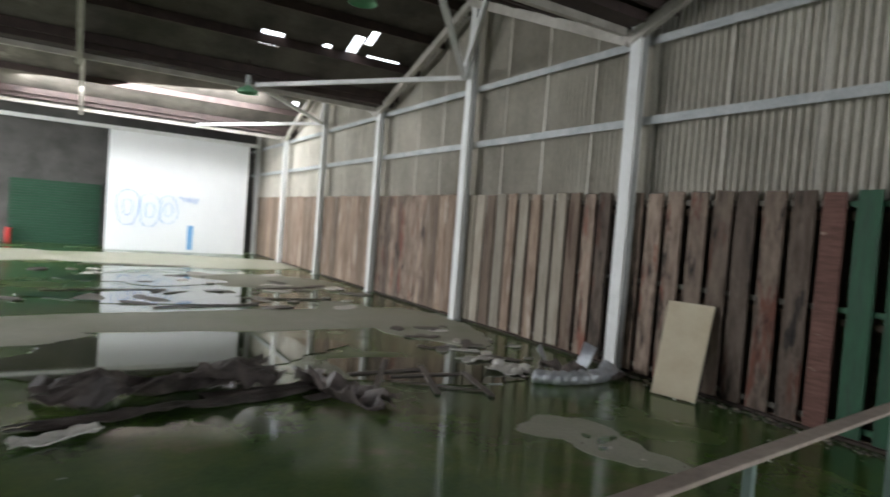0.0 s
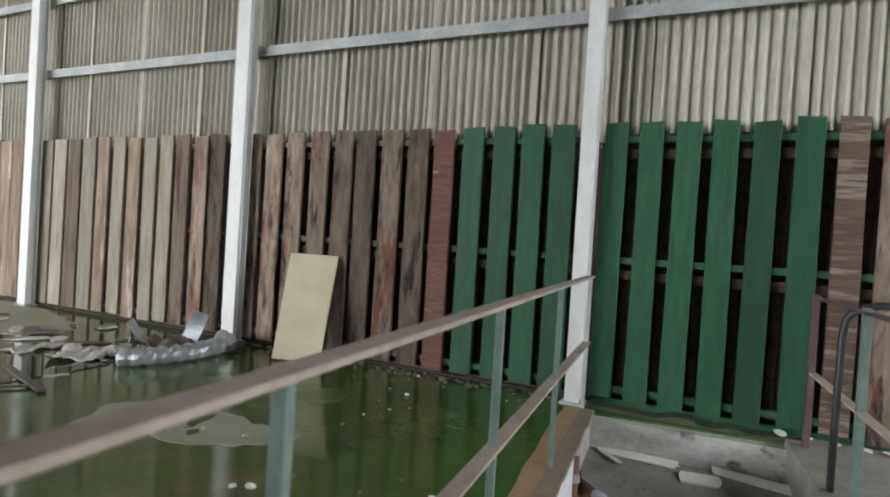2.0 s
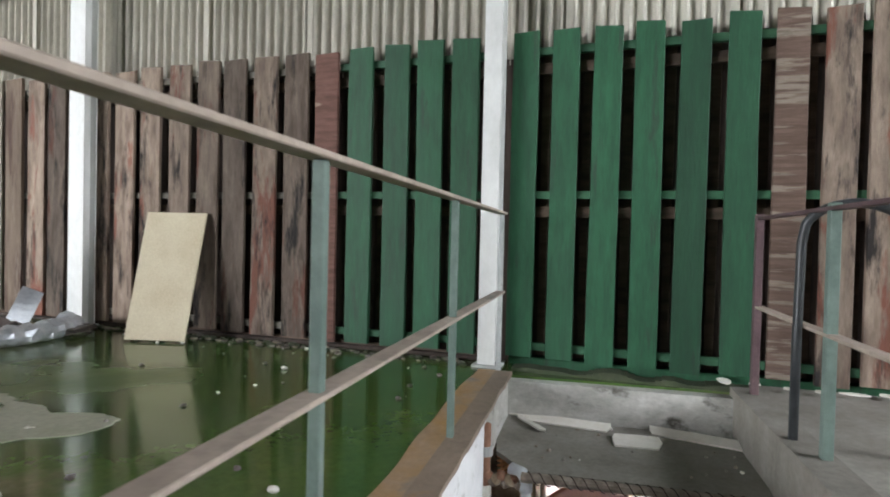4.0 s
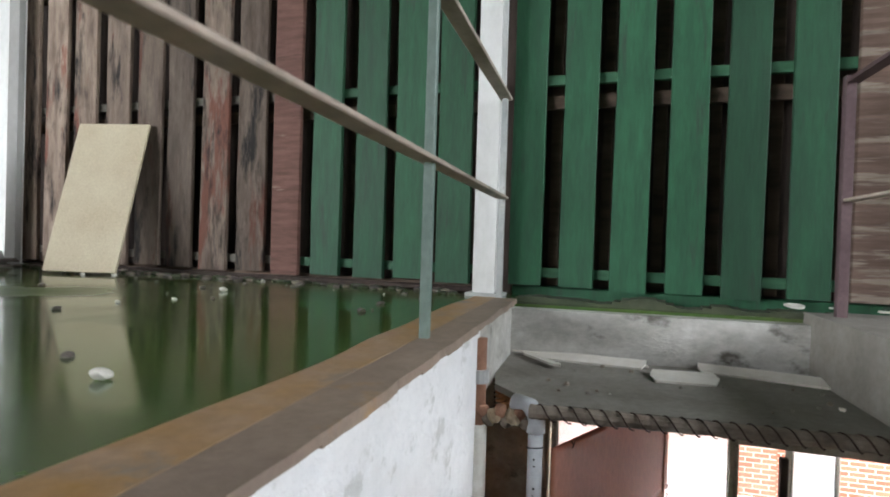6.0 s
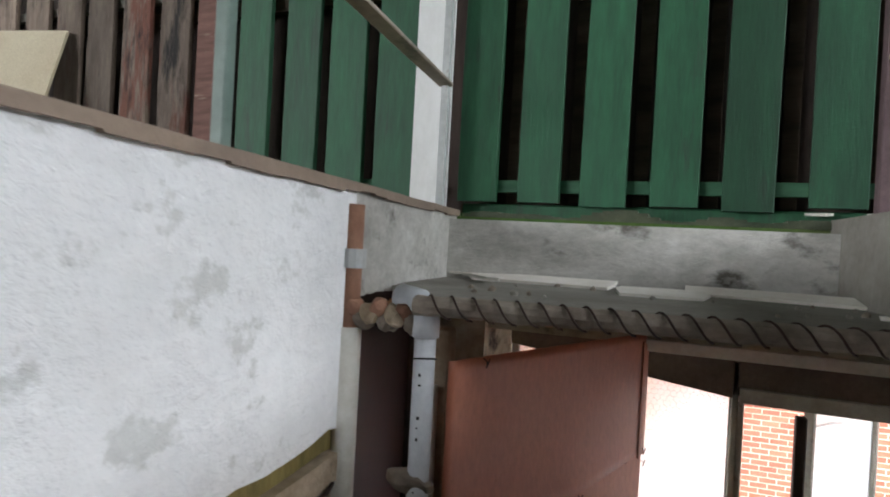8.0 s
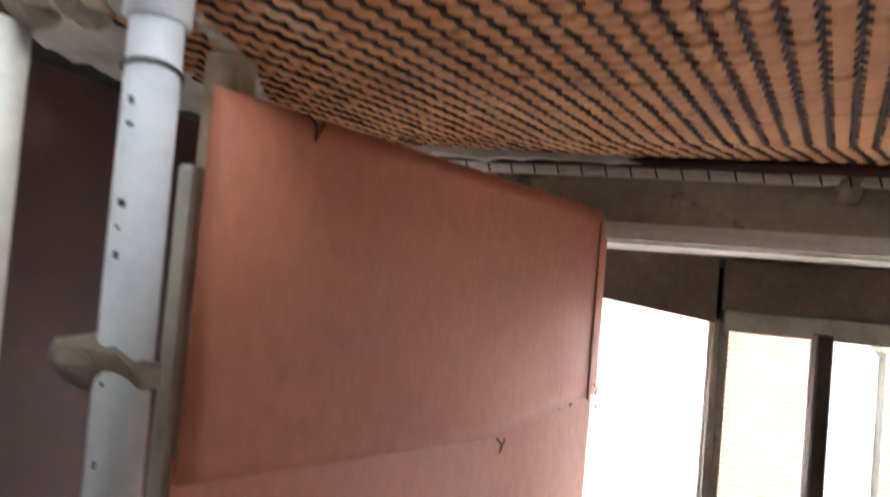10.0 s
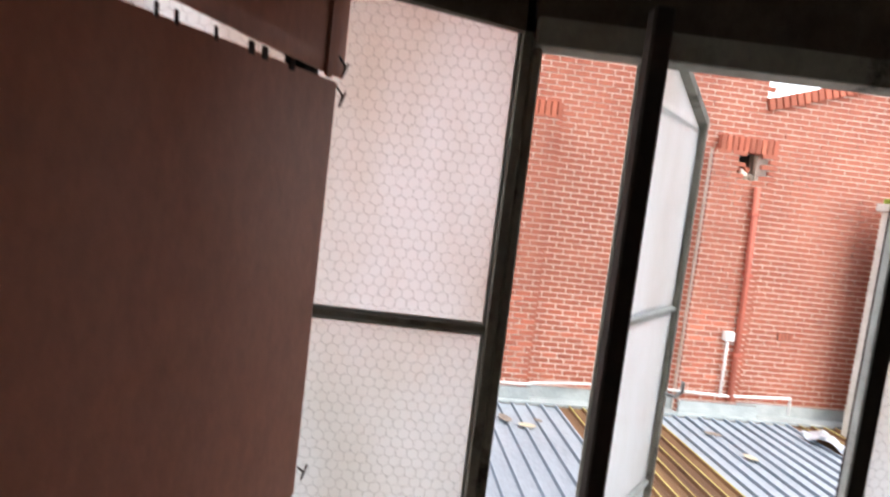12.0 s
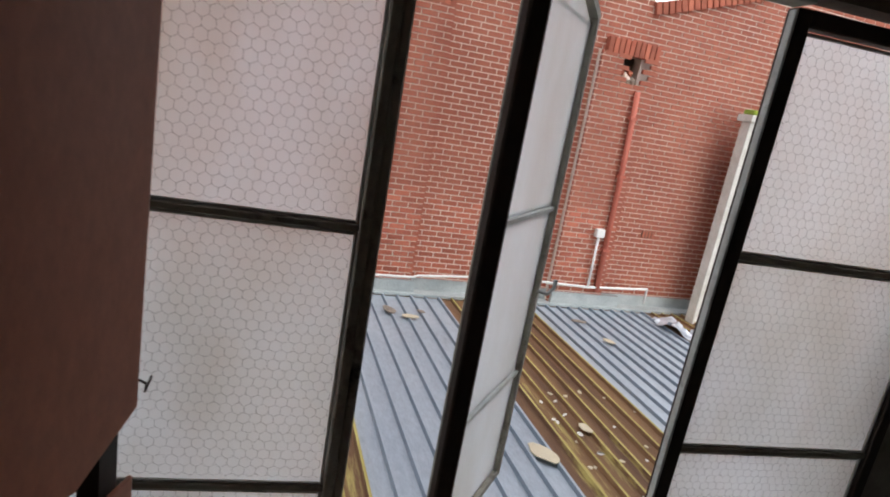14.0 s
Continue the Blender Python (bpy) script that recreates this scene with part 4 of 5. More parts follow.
# ---- rails ----
def railing():
    ob = thing("stair_railing", "flat steel railing on grey-green posts beside the stairwell", "railing", m=STAIR)
    bm = bmesh.new()
    box(bm, -5.3, 0.0, -0.03, 0.03, 0.985, 1.0, 0.003)
    part("top_rail", bm, RAIL_PINK, ob, "dusty flat top rail")
    bm = bmesh.new()
    box(bm, -5.3, -0.03, -0.03, 0.03, 0.49, 0.503, 0.003)
    part("mid_rail", bm, RAIL_PINK, ob, "dusty flat middle rail")
    for u in (-0.04, -1.37, -2.63, -3.87, -5.17):
        part("post", boxes((u - 0.014, u + 0.014, -0.014, 0.014, 0, 0.985), bevel=0.003), POST_GREEN if u < -0.1 else GREY_STEEL, ob)
    return ob


railing()


def south_rail():
    ob = thing("south_railing", "low steel railing on the far kerb of the stairwell", "railing", m=STAIR)
    part("post", boxes((-0.22, -0.18, -1.46, -1.42, 0.0, 1.0), bevel=0.003), PURPLE_STEEL, ob, "purple-brown post")
    part("post", boxes((-1.22, -1.18, -1.47, -1.43, 0.0, 1.0), bevel=0.003), POST_GREEN, ob, "green post")
    part("top_rail", boxes((-3.2, -0.18, -1.475, -1.425, 0.97, 0.985)), PURPLE_STEEL, ob)
    part("mid_rail", boxes((-3.2, -0.18, -1.475, -1.425, 0.485, 0.497)), RAIL_PINK, ob)
    return ob


south_rail()
bm = bmesh.new()
arc = [(-0.98, -1.40, 0.0), (-0.985, -1.40, 0.45), (-0.99, -1.405, 0.84)] + [(-1.0 - 0.01 * k, -1.58 + 0.175 * math.cos(0.35 + 0.27 * k), 0.88 + 0.13 * math.sin(0.35 + 0.27 * k)) for k in range(10)] + [(-1.11, -1.765, 0.84), (-1.12, -1.775, 0.45), (-1.12, -1.78, 0.0)]
tube(bm, arc, 0.019, 10)
solid("hoop_rail", bm, BLACK_PIPE, "dark bent pipe hoop standing on the kerb", "handrail", m=STAIR, smooth=True)

# ---- foot of the stairs: pipes, boards, windows ----


def pipes():
    ob = thing("rusty_pipe", "old rust-brown and cream pipe with a grey collar", "pipe", m=pose(4.331, 0.519, 0))
    b = bmesh.new()
    tube(b, [(0, 0, -0.05), (0, 0, -0.34)], 0.024, 12)
    part("upper_pipe", b, RUST_PIPE, ob, "rusty upper length", True)
    b = bmesh.new()
    tube(b, [(0, 0, -0.34), (0, 0, LOWER)], 0.031, 12)
    part("lower_pipe", b, CREAM_PAINT, ob, "cream painted lower length", True)
    b = bmesh.new()
    tube(b, [(0, 0, -0.155), (0, 0, -0.20)], 0.034, 12)
    part("collar", b, GREY_STEEL, ob, "grey clamp collar")
    for k in range(9):
        b = bmesh.new()
        for v in bmesh.ops.create_icosphere(b, subdivisions=2, radius=0.027)["verts"]:
            v.co = v.co * (1 + 0.45 * noise.noise(v.co * 40 + Vector((k * 3.1, 0, 0))))
        part("mortar_lump", b, (BARE_RENDER, RUST_PIPE, DIRT)[k % 3], ob, "crust of mortar").location = (0.004 * (k % 3), -0.022 * k + 0.01, -0.305 + 0.016 * math.sin(k * 2.1))
    ob = thing("drain_pipe", "pale grey plastic drain pipe with printed marks", "pipe", m=pose(4.337, 0.322, 0))
    b = bmesh.new()
    tube(b, [(0, 0, -0.33), (0, 0, LOWER)], 0.025, 16)
    part("pipe", b, PVC, ob, "", True)
    b = bmesh.new()
    tube(b, [(0, 0, -0.345), (0, 0, -0.31), (0.0, 0.0, -0.285), (0.006, 0.02, -0.268), (0.03, 0.08, -0.262)], 0.031, 16)
    part("elbow", b, PVC, ob, "grey socket elbow", True)
    for k in (1, 2, 5, 6, 7, 11, 12, 15):
        b = bmesh.new()
        box(b, -0.0258, -0.0242, -0.002 - 0.002 * (k % 3), 0.001, -0.40 - 0.024 * k - 0.004 - 0.003 * (k % 2), -0.40 - 0.024 * k)
        part("printed_mark", b, BLACK_HOSE, ob)
    b = bmesh.new()
    tube(b, [(0.027 * math.cos(a), 0.027 * math.sin(a), -0.395 - 0.006 * math.sin(a + 1)) for a in (2 * math.pi * k / 16 for k in range(17))], 0.0022, 5)
    part("tie_wire", b, BLACK_HOSE, ob, "black wire tied round the pipe")
    b = bmesh.new()
    blobby = bmesh.ops.create_icosphere(b, subdivisions=2, radius=0.042)["verts"]
    for v in blobby:
        v.co = Vector((v.co.x * 0.8, v.co.y * 1.4, v.co.z * 0.7)) * (1 + 0.5 * noise.noise(v.co * 25))
        v.co += Vector((0.0, 0.02, -0.675))
    part("mortar_joint", b, DIRT, ob, "crumbling mortar round the joint")


pipes()
# sheet added under the slab, coloured near-black to stand for shade
solid("ceiling_lower", boxes((-2.0, 0.4, 0.122, 1.3, -0.135, -0.122)), CAVITY_SHADE, "soffit sheet painted near-black as shade behind the pipes", "ceiling", kind="structure", m=STAIR)
solid("jamb_board", boxes((4.430, 4.475, 0.298, 0.343, LOWER, -0.335), bevel=0.006), BARE_RENDER, "rough brown jamb board between the pipe and the screen", "jamb")
ob = thing("leaning_panel", "dark brown panel standing behind the pipes", "panel")
part("panel_sheet", boxes((4.46, 5.22, 0.765, 0.79, LOWER, -0.29), bevel=0.003), BROWN_PANEL, ob)
part("edge_strip", boxes((4.44, 4.475, 0.755, 0.765, LOWER, -0.29)), DARK_FRAME, ob)
part("edge_strip", boxes((5.19, 5.225, 0.755, 0.765, LOWER, -0.29)), DARK_FRAME, ob)
solid("cream_batten", boxes((4.405, 4.426, 0.318, 0.342, -1.3, -0.47), bevel=0.004), CREAM_PAINT, "split cream painted batten", "batten")


def pink_screen():
    a, b = Vector((4.36, 0.268, 0)), Vector((5.298, -0.112, 0))
    d = b - a
    ob = thing("pink_screen", "screen of two dusty pink sheets wired together across the window", "screen", m=Matrix.Translation(a) @ Matrix.Rotation(math.atan2(d.y, d.x), 4, "Z"))
    w = d.length
    def sheet(name, pts, y):
        bb = bmesh.new()
        lo = [bb.verts.new((x, y, z)) for x, z in pts]
        hi = [bb.verts.new((x, y + 0.006, z)) for x, z in pts]
        bb.faces.new(lo)
        bb.faces.new(hi[::-1])
        for i in range(len(pts)):
            j = (i + 1) % len(pts)
            bb.faces.new((lo[i], hi[i], hi[j], lo[j]))
        return part(name, bb, PINK_BOARD, ob)
    def bow(x):
        # the loose lower edge of the upper sheet stands off in the middle
        k = max(0.0, min(1.0, x / 0.52)) if x < 0.52 else max(0.0, (w - 0.02 - x) / (w - 0.54))
        return 0.036 * k * k * (3 - 2 * k)
    bb = bmesh.new()
    nx, nz = 44, 16
    rows = []
    for i in range(nx + 1):
        x = w * i / nx
        top = -0.398 - 0.004 * x / w - max(0.0, (x - (w - 0.028)) / 0.028) * 0.05 - 0.004 * max(0.0, noise.noise((x * 30, 0, 0)))
        low = (-0.790 - 0.034 * min(1.0, x / 0.5)) + 0.002 * noise.noise((x * 18, 3, 0))
        rows.append([bb.verts.new((x, -bow(x) * (q / nz) ** 2.4, top + (low - top) * q / nz)) for q in range(nz + 1)])
    for i in range(nx):
        for q in range(nz):
            bb.faces.new((rows[i][q], rows[i][q + 1], rows[i + 1][q + 1], rows[i + 1][q]))
    up = part("upper_sheet", bb, PINK_BOARD, ob, "upper pink sheet with a bowed lower edge", True)
    up.modifiers.new("thick", "SOLIDIFY").thickness = 0.005
    sheet("lower_sheet", [(-0.02, -1.38), (w - 0.12, -1.53), (w - 0.01, -1.465), (w, -0.830), (w - 0.10, -0.830), (0.56, -0.835), (0.535, -0.812), (0.3, -0.790), (0, -0.765)], 0.010)
    sheet("bottom_sheet", [(0, LOWER), (w - 0.01, LOWER), (w - 0.01, -1.58), (0.0, -1.69)], 0.012)
    part("stiffener", boxes((w - 0.05, w - 0.037, -0.005, -0.0005, -0.83, -0.43)), PINK_BOARD, ob)
    for x, z in ((0.12, -0.41), (0.53, -0.838), (w - 0.015, -0.808), (w - 0.015, -0.85), (w - 0.02, -1.42)):
        bb = bmesh.new()
        y = -0.034 if x == 0.53 else 0.0
        tube(bb, [(x - 0.010, y - 0.006, z + 0.010), (x, y - 0.010, z), (x + 0.005, y - 0.004, z - 0.016), (x + 0.013, y - 0.008, z + 0.006)], 0.0018, 5)
        part("wire_twist", bb, RUST_WIRE, ob, "twisted rusty wire")
    for k in range(8):
        x = 0.57 + 0.045 * k + 0.01 * (k % 3)
        part("slit_thread", boxes((x, x + 0.004 + 0.006 * (k > 4), 0.008, 0.010, -0.837, -0.822)), RUST_WIRE, ob)
    part("frame_post", boxes((w - 0.055, w - 0.02, 0.03, 0.065, LOWER, -0.43)), DARK_FRAME, ob, "dark post behind the sheets")
    bb = bmesh.new()
    tube(bb, [(0.1, 0.10, -1.64), (w - 0.02, 0.10, -1.50)], 0.022, 10)
    part("frame_rail", bb, GREY_STEEL, ob, "grey tube behind the sheets")


pink_screen()

WINX = 5.57
# gap from y -3.8 to -2.8 is an unseen opening added for fill light
solid("wall_window", boxes((5.68, 5.80, -5.4, 2.3, LOWER - 0.1, -2.12), (5.68, 5.80, 0.46, 2.3, -2.12, -0.12), (5.68, 5.80, -2.3, -1.93, -2.12, -0.12), (5.68, 5.80, -3.8, -2.8, -0.55, -0.12), (5.68, 5.80, -5.4, -3.8, -2.12, -0.12), (5.68, 5.80, -2.8, -2.3, -2.12, -0.12), (5.68, 5.80, -1.93, 0.46, -0.49, -0.12)), CONCRETE, "outer wall round the window band", "wall", kind="structure")
solid("wall_return", boxes((5.26, 5.68, 0.48, 2.0, LOWER, -0.27)), LINTEL, "stained rendered wall beside the window", "wall", kind="structure")
solid("lintel", boxes((5.30, 5.68, -2.3, 1.2, -0.445, -0.255)), LINTEL, "mouldy cement-rendered lintel above the window", "lintel", kind="structure")
bm = boxes((5.285, 5.32, -2.3, -0.06, -0.462, -0.436), (5.275, 5.32, -2.3, -0.06, -0.438, -0.424), (5.32, 5.62, -2.3, -0.06, -0.470, -0.446))
solid("lintel_trim", bm, CREAM_PAINT, "cream painted moulding under the lintel", "trim", kind="structure")
bm = bmesh.new()
tube(bm, [(5.235, 0.6, -0.290), (5.235, -0.8, -0.292)], 0.015, 8)
lath_rail = thing("lath_bar", "rusty bar and pale batten along the back of the lath", "bar")
part("bar", bm, RUST_WIRE, lath_rail, "dark rusty bar")
part("under_batten", boxes((5.255, 5.285, -0.80, 0.55, -0.322, -0.300), bevel=0.003), CREAM_PAINT, lath_rail, "pale batten")
for k in range(24):
    bm = bmesh.new()
    tube(bm, [(5.250, 0.50 - 0.054 * k, -0.302), (5.249, 0.494 - 0.054 * k, -0.325)], 0.002, 5)
    part("tie_wire", bm, RUST_WIRE, lath_rail)
bm = bmesh.new()
for v in bmesh.ops.create_icosphere(bm, subdivisions=2, radius=0.035)["verts"]:
    v.co *= 1 + 0.4 * noise.noise(v.co * 40)
solid("bar_lump", bm, DIRT, "dark lump of mortar on the bar's end", "rubble", m=pose(5.285, -0.585, -0.322))


def hex_wire(y0, y1, z0, z1, pitch, half):
    """Hexagonal wire in the plane of a pane, as one mesh of thin strips."""
    verts, faces = [], []
    a = pitch / math.sqrt(3)
    def strip(p, q):
        d = Vector((q[0] - p[0], q[1] - p[1]))
        if d.length < 1e-6:
            return
        nn = Vector((-d.y, d.x)).normalized() * half
        if not all(y0 < y < y1 and z0 < z < z1 for y, z in (p, q)):
            return
        b = len(verts)
        for (y, z), s in ((p, 1), (q, 1), (q, -1), (p, -1)):
            verts.append((0, y + s * nn.x, z + s * nn.y))
        faces.append((b, b + 1, b + 2, b + 3))
    r, z = 0, z0 - a
    while z < z1 + a:
        y = y0 - pitch + (pitch / 2 if r % 2 else 0)
        while y < y1 + pitch:
            strip((y, z - a / 2), (y, z + a / 2))
            strip((y, z + a / 2), (y + pitch / 2, z + a))
            strip((y, z + a / 2), (y - pitch / 2, z + a))
            y += pitch
        z += 1.5 * a
        r += 1
    return verts, faces


def pane(parent, y0, y1, z0, z1, x=0.0):
    verts, faces = hex_wire(y0, y1, z0, z1, 0.024, 0.0003)
    tagged(part("wire_mesh", raw("wire_mesh", [(x - 0.0035, b, c) for a, b, c in verts], faces, WIRE_GREY), None, parent, "hexagonal wire in the glass"), kind="stuff")
    ob = part("pane", boxes((x - 0.002, x + 0.002, y0, y1, z0, z1)), GLASS, parent, "frosted wired glass pane")
    ob.visible_shadow = False
    w = 0.008
    part("putty", boxes((x - 0.010, x - 0.004, y0, y0 + w, z0, z1), (x - 0.010, x - 0.004, y1 - w, y1, z0, z1), (x - 0.010, x - 0.004, y0 + w, y1 - w, z0, z0 + w), (x - 0.010, x - 0.004, y0 + w, y1 - w, z1 - w, z1), bevel=0.002), PUTTY_AND_LIT_BARS, parent, "pale cracked putty round the pane")
    return ob


def window_light(name, label, y0, y1, zs, m, fr=0.022, dark=None):
    """A steel-framed light: stiles, muntins and wired panes between them."""
    ob = thing(name, label, "window", kind="structure", m=m)
    f = dark or FRAME_PAINT
    part("window_frame", boxes((-0.02, 0.02, y0 - fr, y0, zs[-1] - fr, zs[0] + fr), (-0.02, 0.02, y1, y1 + fr, zs[-1] - fr, zs[0] + fr), (-0.02, 0.02, y0, y1, zs[0], zs[0] + fr), (-0.02, 0.02, y0, y1, zs[-1] - fr, zs[-1]), bevel=0.003), f, ob)
    for z in zs[1:-1]:
        part("muntin", boxes((-0.014, 0.014, y0, y1, z - 0.0065, z + 0.0065), bevel=0.002), FRAME_PAINT, ob)
    for a, b in zip(zs, zs[1:]):
        pane(ob, y0 + 0.001, y1 - 0.001, b + 0.007, a - 0.007)
    return ob


ZS = [-0.52, -1.245, -1.835, -2.08]
window_light("window_1", "tall fixed window of frosted wired glass in a grimy steel frame", -0.402, 0.44, ZS, pose(5.62, 0, 0))
ZS3 = [-0.70, -1.212, -1.725, -2.08]
window_light("window_3", "tall fixed window of frosted wired glass beside the open sash", -1.868, -1.285, ZS3, pose(5.66, 0, 0), 0.036, DARK_FRAME)
solid("window_jamb", boxes((5.640, 5.662, -1.2485, -1.241, -2.10, -0.67), bevel=0.002), PUTTY_AND_LIT_BARS, "pale painted jamb strip beside the fixed window", "jamb", kind="structure")
head = thing("window_head", "dark panels above the window lights", "window head", kind="structure")
bm = bmesh.new()
# its lower edge is cut on the slant
for x in (5.572, 5.597):
    bm.faces.new([bm.verts.new((x, y, z)) for y, z in ((-0.402, -0.474), (-0.402, -0.648), (0.46, -0.535), (0.46, -0.474))])
a, b = [list(f.verts) for f in bm.faces]
for i in range(4):
    bm.faces.new((a[i], a[(i + 1) % 4], b[(i + 1) % 4], b[i]))
part("head_panel", bm, HEAD_PANEL, head, "brown board with a slanting lower edge")
part("head_panel", boxes((5.61, 5.68, -1.93, -0.425, -0.645, -0.474)), HEAD_PANEL, head)
part("head_rail", boxes((5.585, 5.65, -1.24, -0.428, -0.668, -0.612), bevel=0.003), FRAME_PAINT, head)
part("head_post", boxes((5.60, 5.68, -0.424, -0.402, -0.64, -0.474)), BLACK_PIPE, head)
part("sill", boxes((5.45, 5.78, -1.93, 0.46, -2.13, -2.104), bevel=0.004), CREAM_PAINT, head)
solid("window_bar", boxes((5.362, 5.400, -0.612, -0.578, LOWER, -0.640), bevel=0.004), DARK_FRAME, "dark brown upright bar standing before the open sash", "window post", kind="structure")
solid("window_post", boxes((5.605, 5.65, -0.446, -0.426, -2.104, -0.668), bevel=0.004), FRAME_PAINT, "grimy steel window post", "window post", kind="structure")
d = Vector((6.02 - 5.63, -0.962 + 0.66))
sash = thing("window_sash", "open outward steel sash with frosted wired glass and a raked top", "window", kind="structure", m=Matrix.Translation((5.63, -0.66, 0)) @ Matrix.Rotation(math.atan2(d.y, d.x) - math.pi / 2, 4, "Z"))
SW, ST0, ST1, SB = d.length, -0.535, -0.71, -2.07
part("stile", boxes((-0.018, 0.018, 0.0, 0.02, SB, ST0), bevel=0.003), FRAME_PAINT, sash)
part("stile", boxes((-0.018, 0.018, SW - 0.02, SW, SB, ST1), bevel=0.003), FRAME_PAINT, sash)
bm = bmesh.new()
bar(bm, (0, 0.0, ST0), (0, SW, ST1), 0.036, 0.02)
part("top_bar", bm, FRAME_PAINT, sash)
part("bottom_bar", boxes((-0.018, 0.018, 0.02, SW - 0.02, SB, SB + 0.02), bevel=0.003), FRAME_PAINT, sash)
for z in (-1.215, -1.715):
    # sash muntins take the pale putty colour so that they look lit
    part("muntin", boxes((-0.012, 0.012, 0.02, SW - 0.02, z - 0.0065, z + 0.0065), bevel=0.002), PUTTY_AND_LIT_BARS, sash)
for a, b in ((-0.72, -1.215), (-1.215, -1.715), (-1.715, SB + 0.012)):
    pane(sash, 0.021, SW - 0.021, b + 0.007, a - 0.007)
bm = bmesh.new()
lo = [bm.verts.new((-0.002, y, z)) for y, z in ((0.021, -0.729), (SW - 0.021, -0.729), (0.021, ST0 - 0.02))]
hi = [bm.verts.new((0.002, v.co.y, v.co.z)) for v in lo]
bm.faces.new(lo)
bm.faces.new(hi[::-1])
for i in range(3):
    bm.faces.new((lo[i], lo[(i + 1) % 3], hi[(i + 1) % 3], hi[i]))
part("pane", bm, GLASS, sash, "frosted wired glass pane").visible_shadow = False
bm = bmesh.new()
tube(bm, [(0.02, 0.46, -1.45), (0.045, 0.47, -1.455), (0.06, 0.475, -1.435), (0.06, 0.475, -1.41)], 0.006, 8)
part("stay_hook", bm, GREY_STEEL, sash, "grey casement hook")

# ---- outside: brick wall, roofs ----
BX = 13.22
ROOFZ = -3.9
OUT = Matrix.Translation((BX, -4.7, 0)) @ Matrix.Rotation(radians(4.5), 4, "Z") @ Matrix.Translation((-BX, 4.7, 0))


def roof_sheets():
    ob = thing("lean_to_roof", "ribbed blue-grey sheet roof with rusty mossy strips below the window", "roof", kind="structure", m=OUT)
    def sheet(y0, material, rib_mat, n):
        pitch = {10: 0.2, 6: 0.2, 8: 0.2175, 7: 0.2025, 11: 0.2018}[n]
        verts, faces = [], []
        prof = []
        for k in range(n):
            y = y0 - k * pitch
            prof += [(y, 0), (y - pitch + 0.05, 0), (y - pitch + 0.037, 0.038), (y - pitch + 0.013, 0.038)]
        prof.append((y0 - n * pitch, 0))
        for x in (6.2, BX - 0.25):
            verts += [(x, y, ROOFZ + z) for y, z in prof]
        m = len(prof)
        for i in range(m - 1):
            faces.append((i, i + 1, m + i + 1, m + i))
        me = raw("roof_sheet", verts, faces, material)
        me.materials.append(rib_mat)
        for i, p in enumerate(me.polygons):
            # on zinc, shade is painted into one flank of every rib
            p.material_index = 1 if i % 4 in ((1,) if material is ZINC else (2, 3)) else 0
        o = part("roof_sheet", me, None, ob)
        mod = o.modifiers.new("thick", "SOLIDIFY")
        mod.thickness = 0.003
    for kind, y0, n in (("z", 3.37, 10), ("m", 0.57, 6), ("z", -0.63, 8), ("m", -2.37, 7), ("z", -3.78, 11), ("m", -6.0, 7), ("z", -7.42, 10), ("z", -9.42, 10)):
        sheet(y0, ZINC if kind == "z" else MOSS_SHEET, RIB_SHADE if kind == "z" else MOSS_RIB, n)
    return ob


roof_sheets()
solid("lean_to_body", boxes((6.0, BX, -14, 4, -7.0, ROOFZ - 0.5)), DARK_CLAD, "dark body of the low building under the roof", "building", kind="structure", m=OUT)


def flashing():
    ob = thing("roof_flashing", "grey flashing along the foot of the brick wall", "flashing", kind="structure", m=OUT)
    bm = bmesh.new()
    box(bm, BX - 0.26, BX - 0.02, -8.1, 4, ROOFZ + 0.02, ROOFZ + 0.06)
    box(bm, BX - 0.04, BX - 0.02, -8.1, 4, ROOFZ + 0.05, ROOFZ + 0.24)
    part("apron", bm, FLASHING, ob)
    for y in (-1.2, -4.75):
        part("pier_apron", boxes((BX - 0.20, BX - 0.11, y - 0.75, y + 0.5, ROOFZ + 0.06, ROOFZ + 0.24)), FLASHING, ob)


flashing()


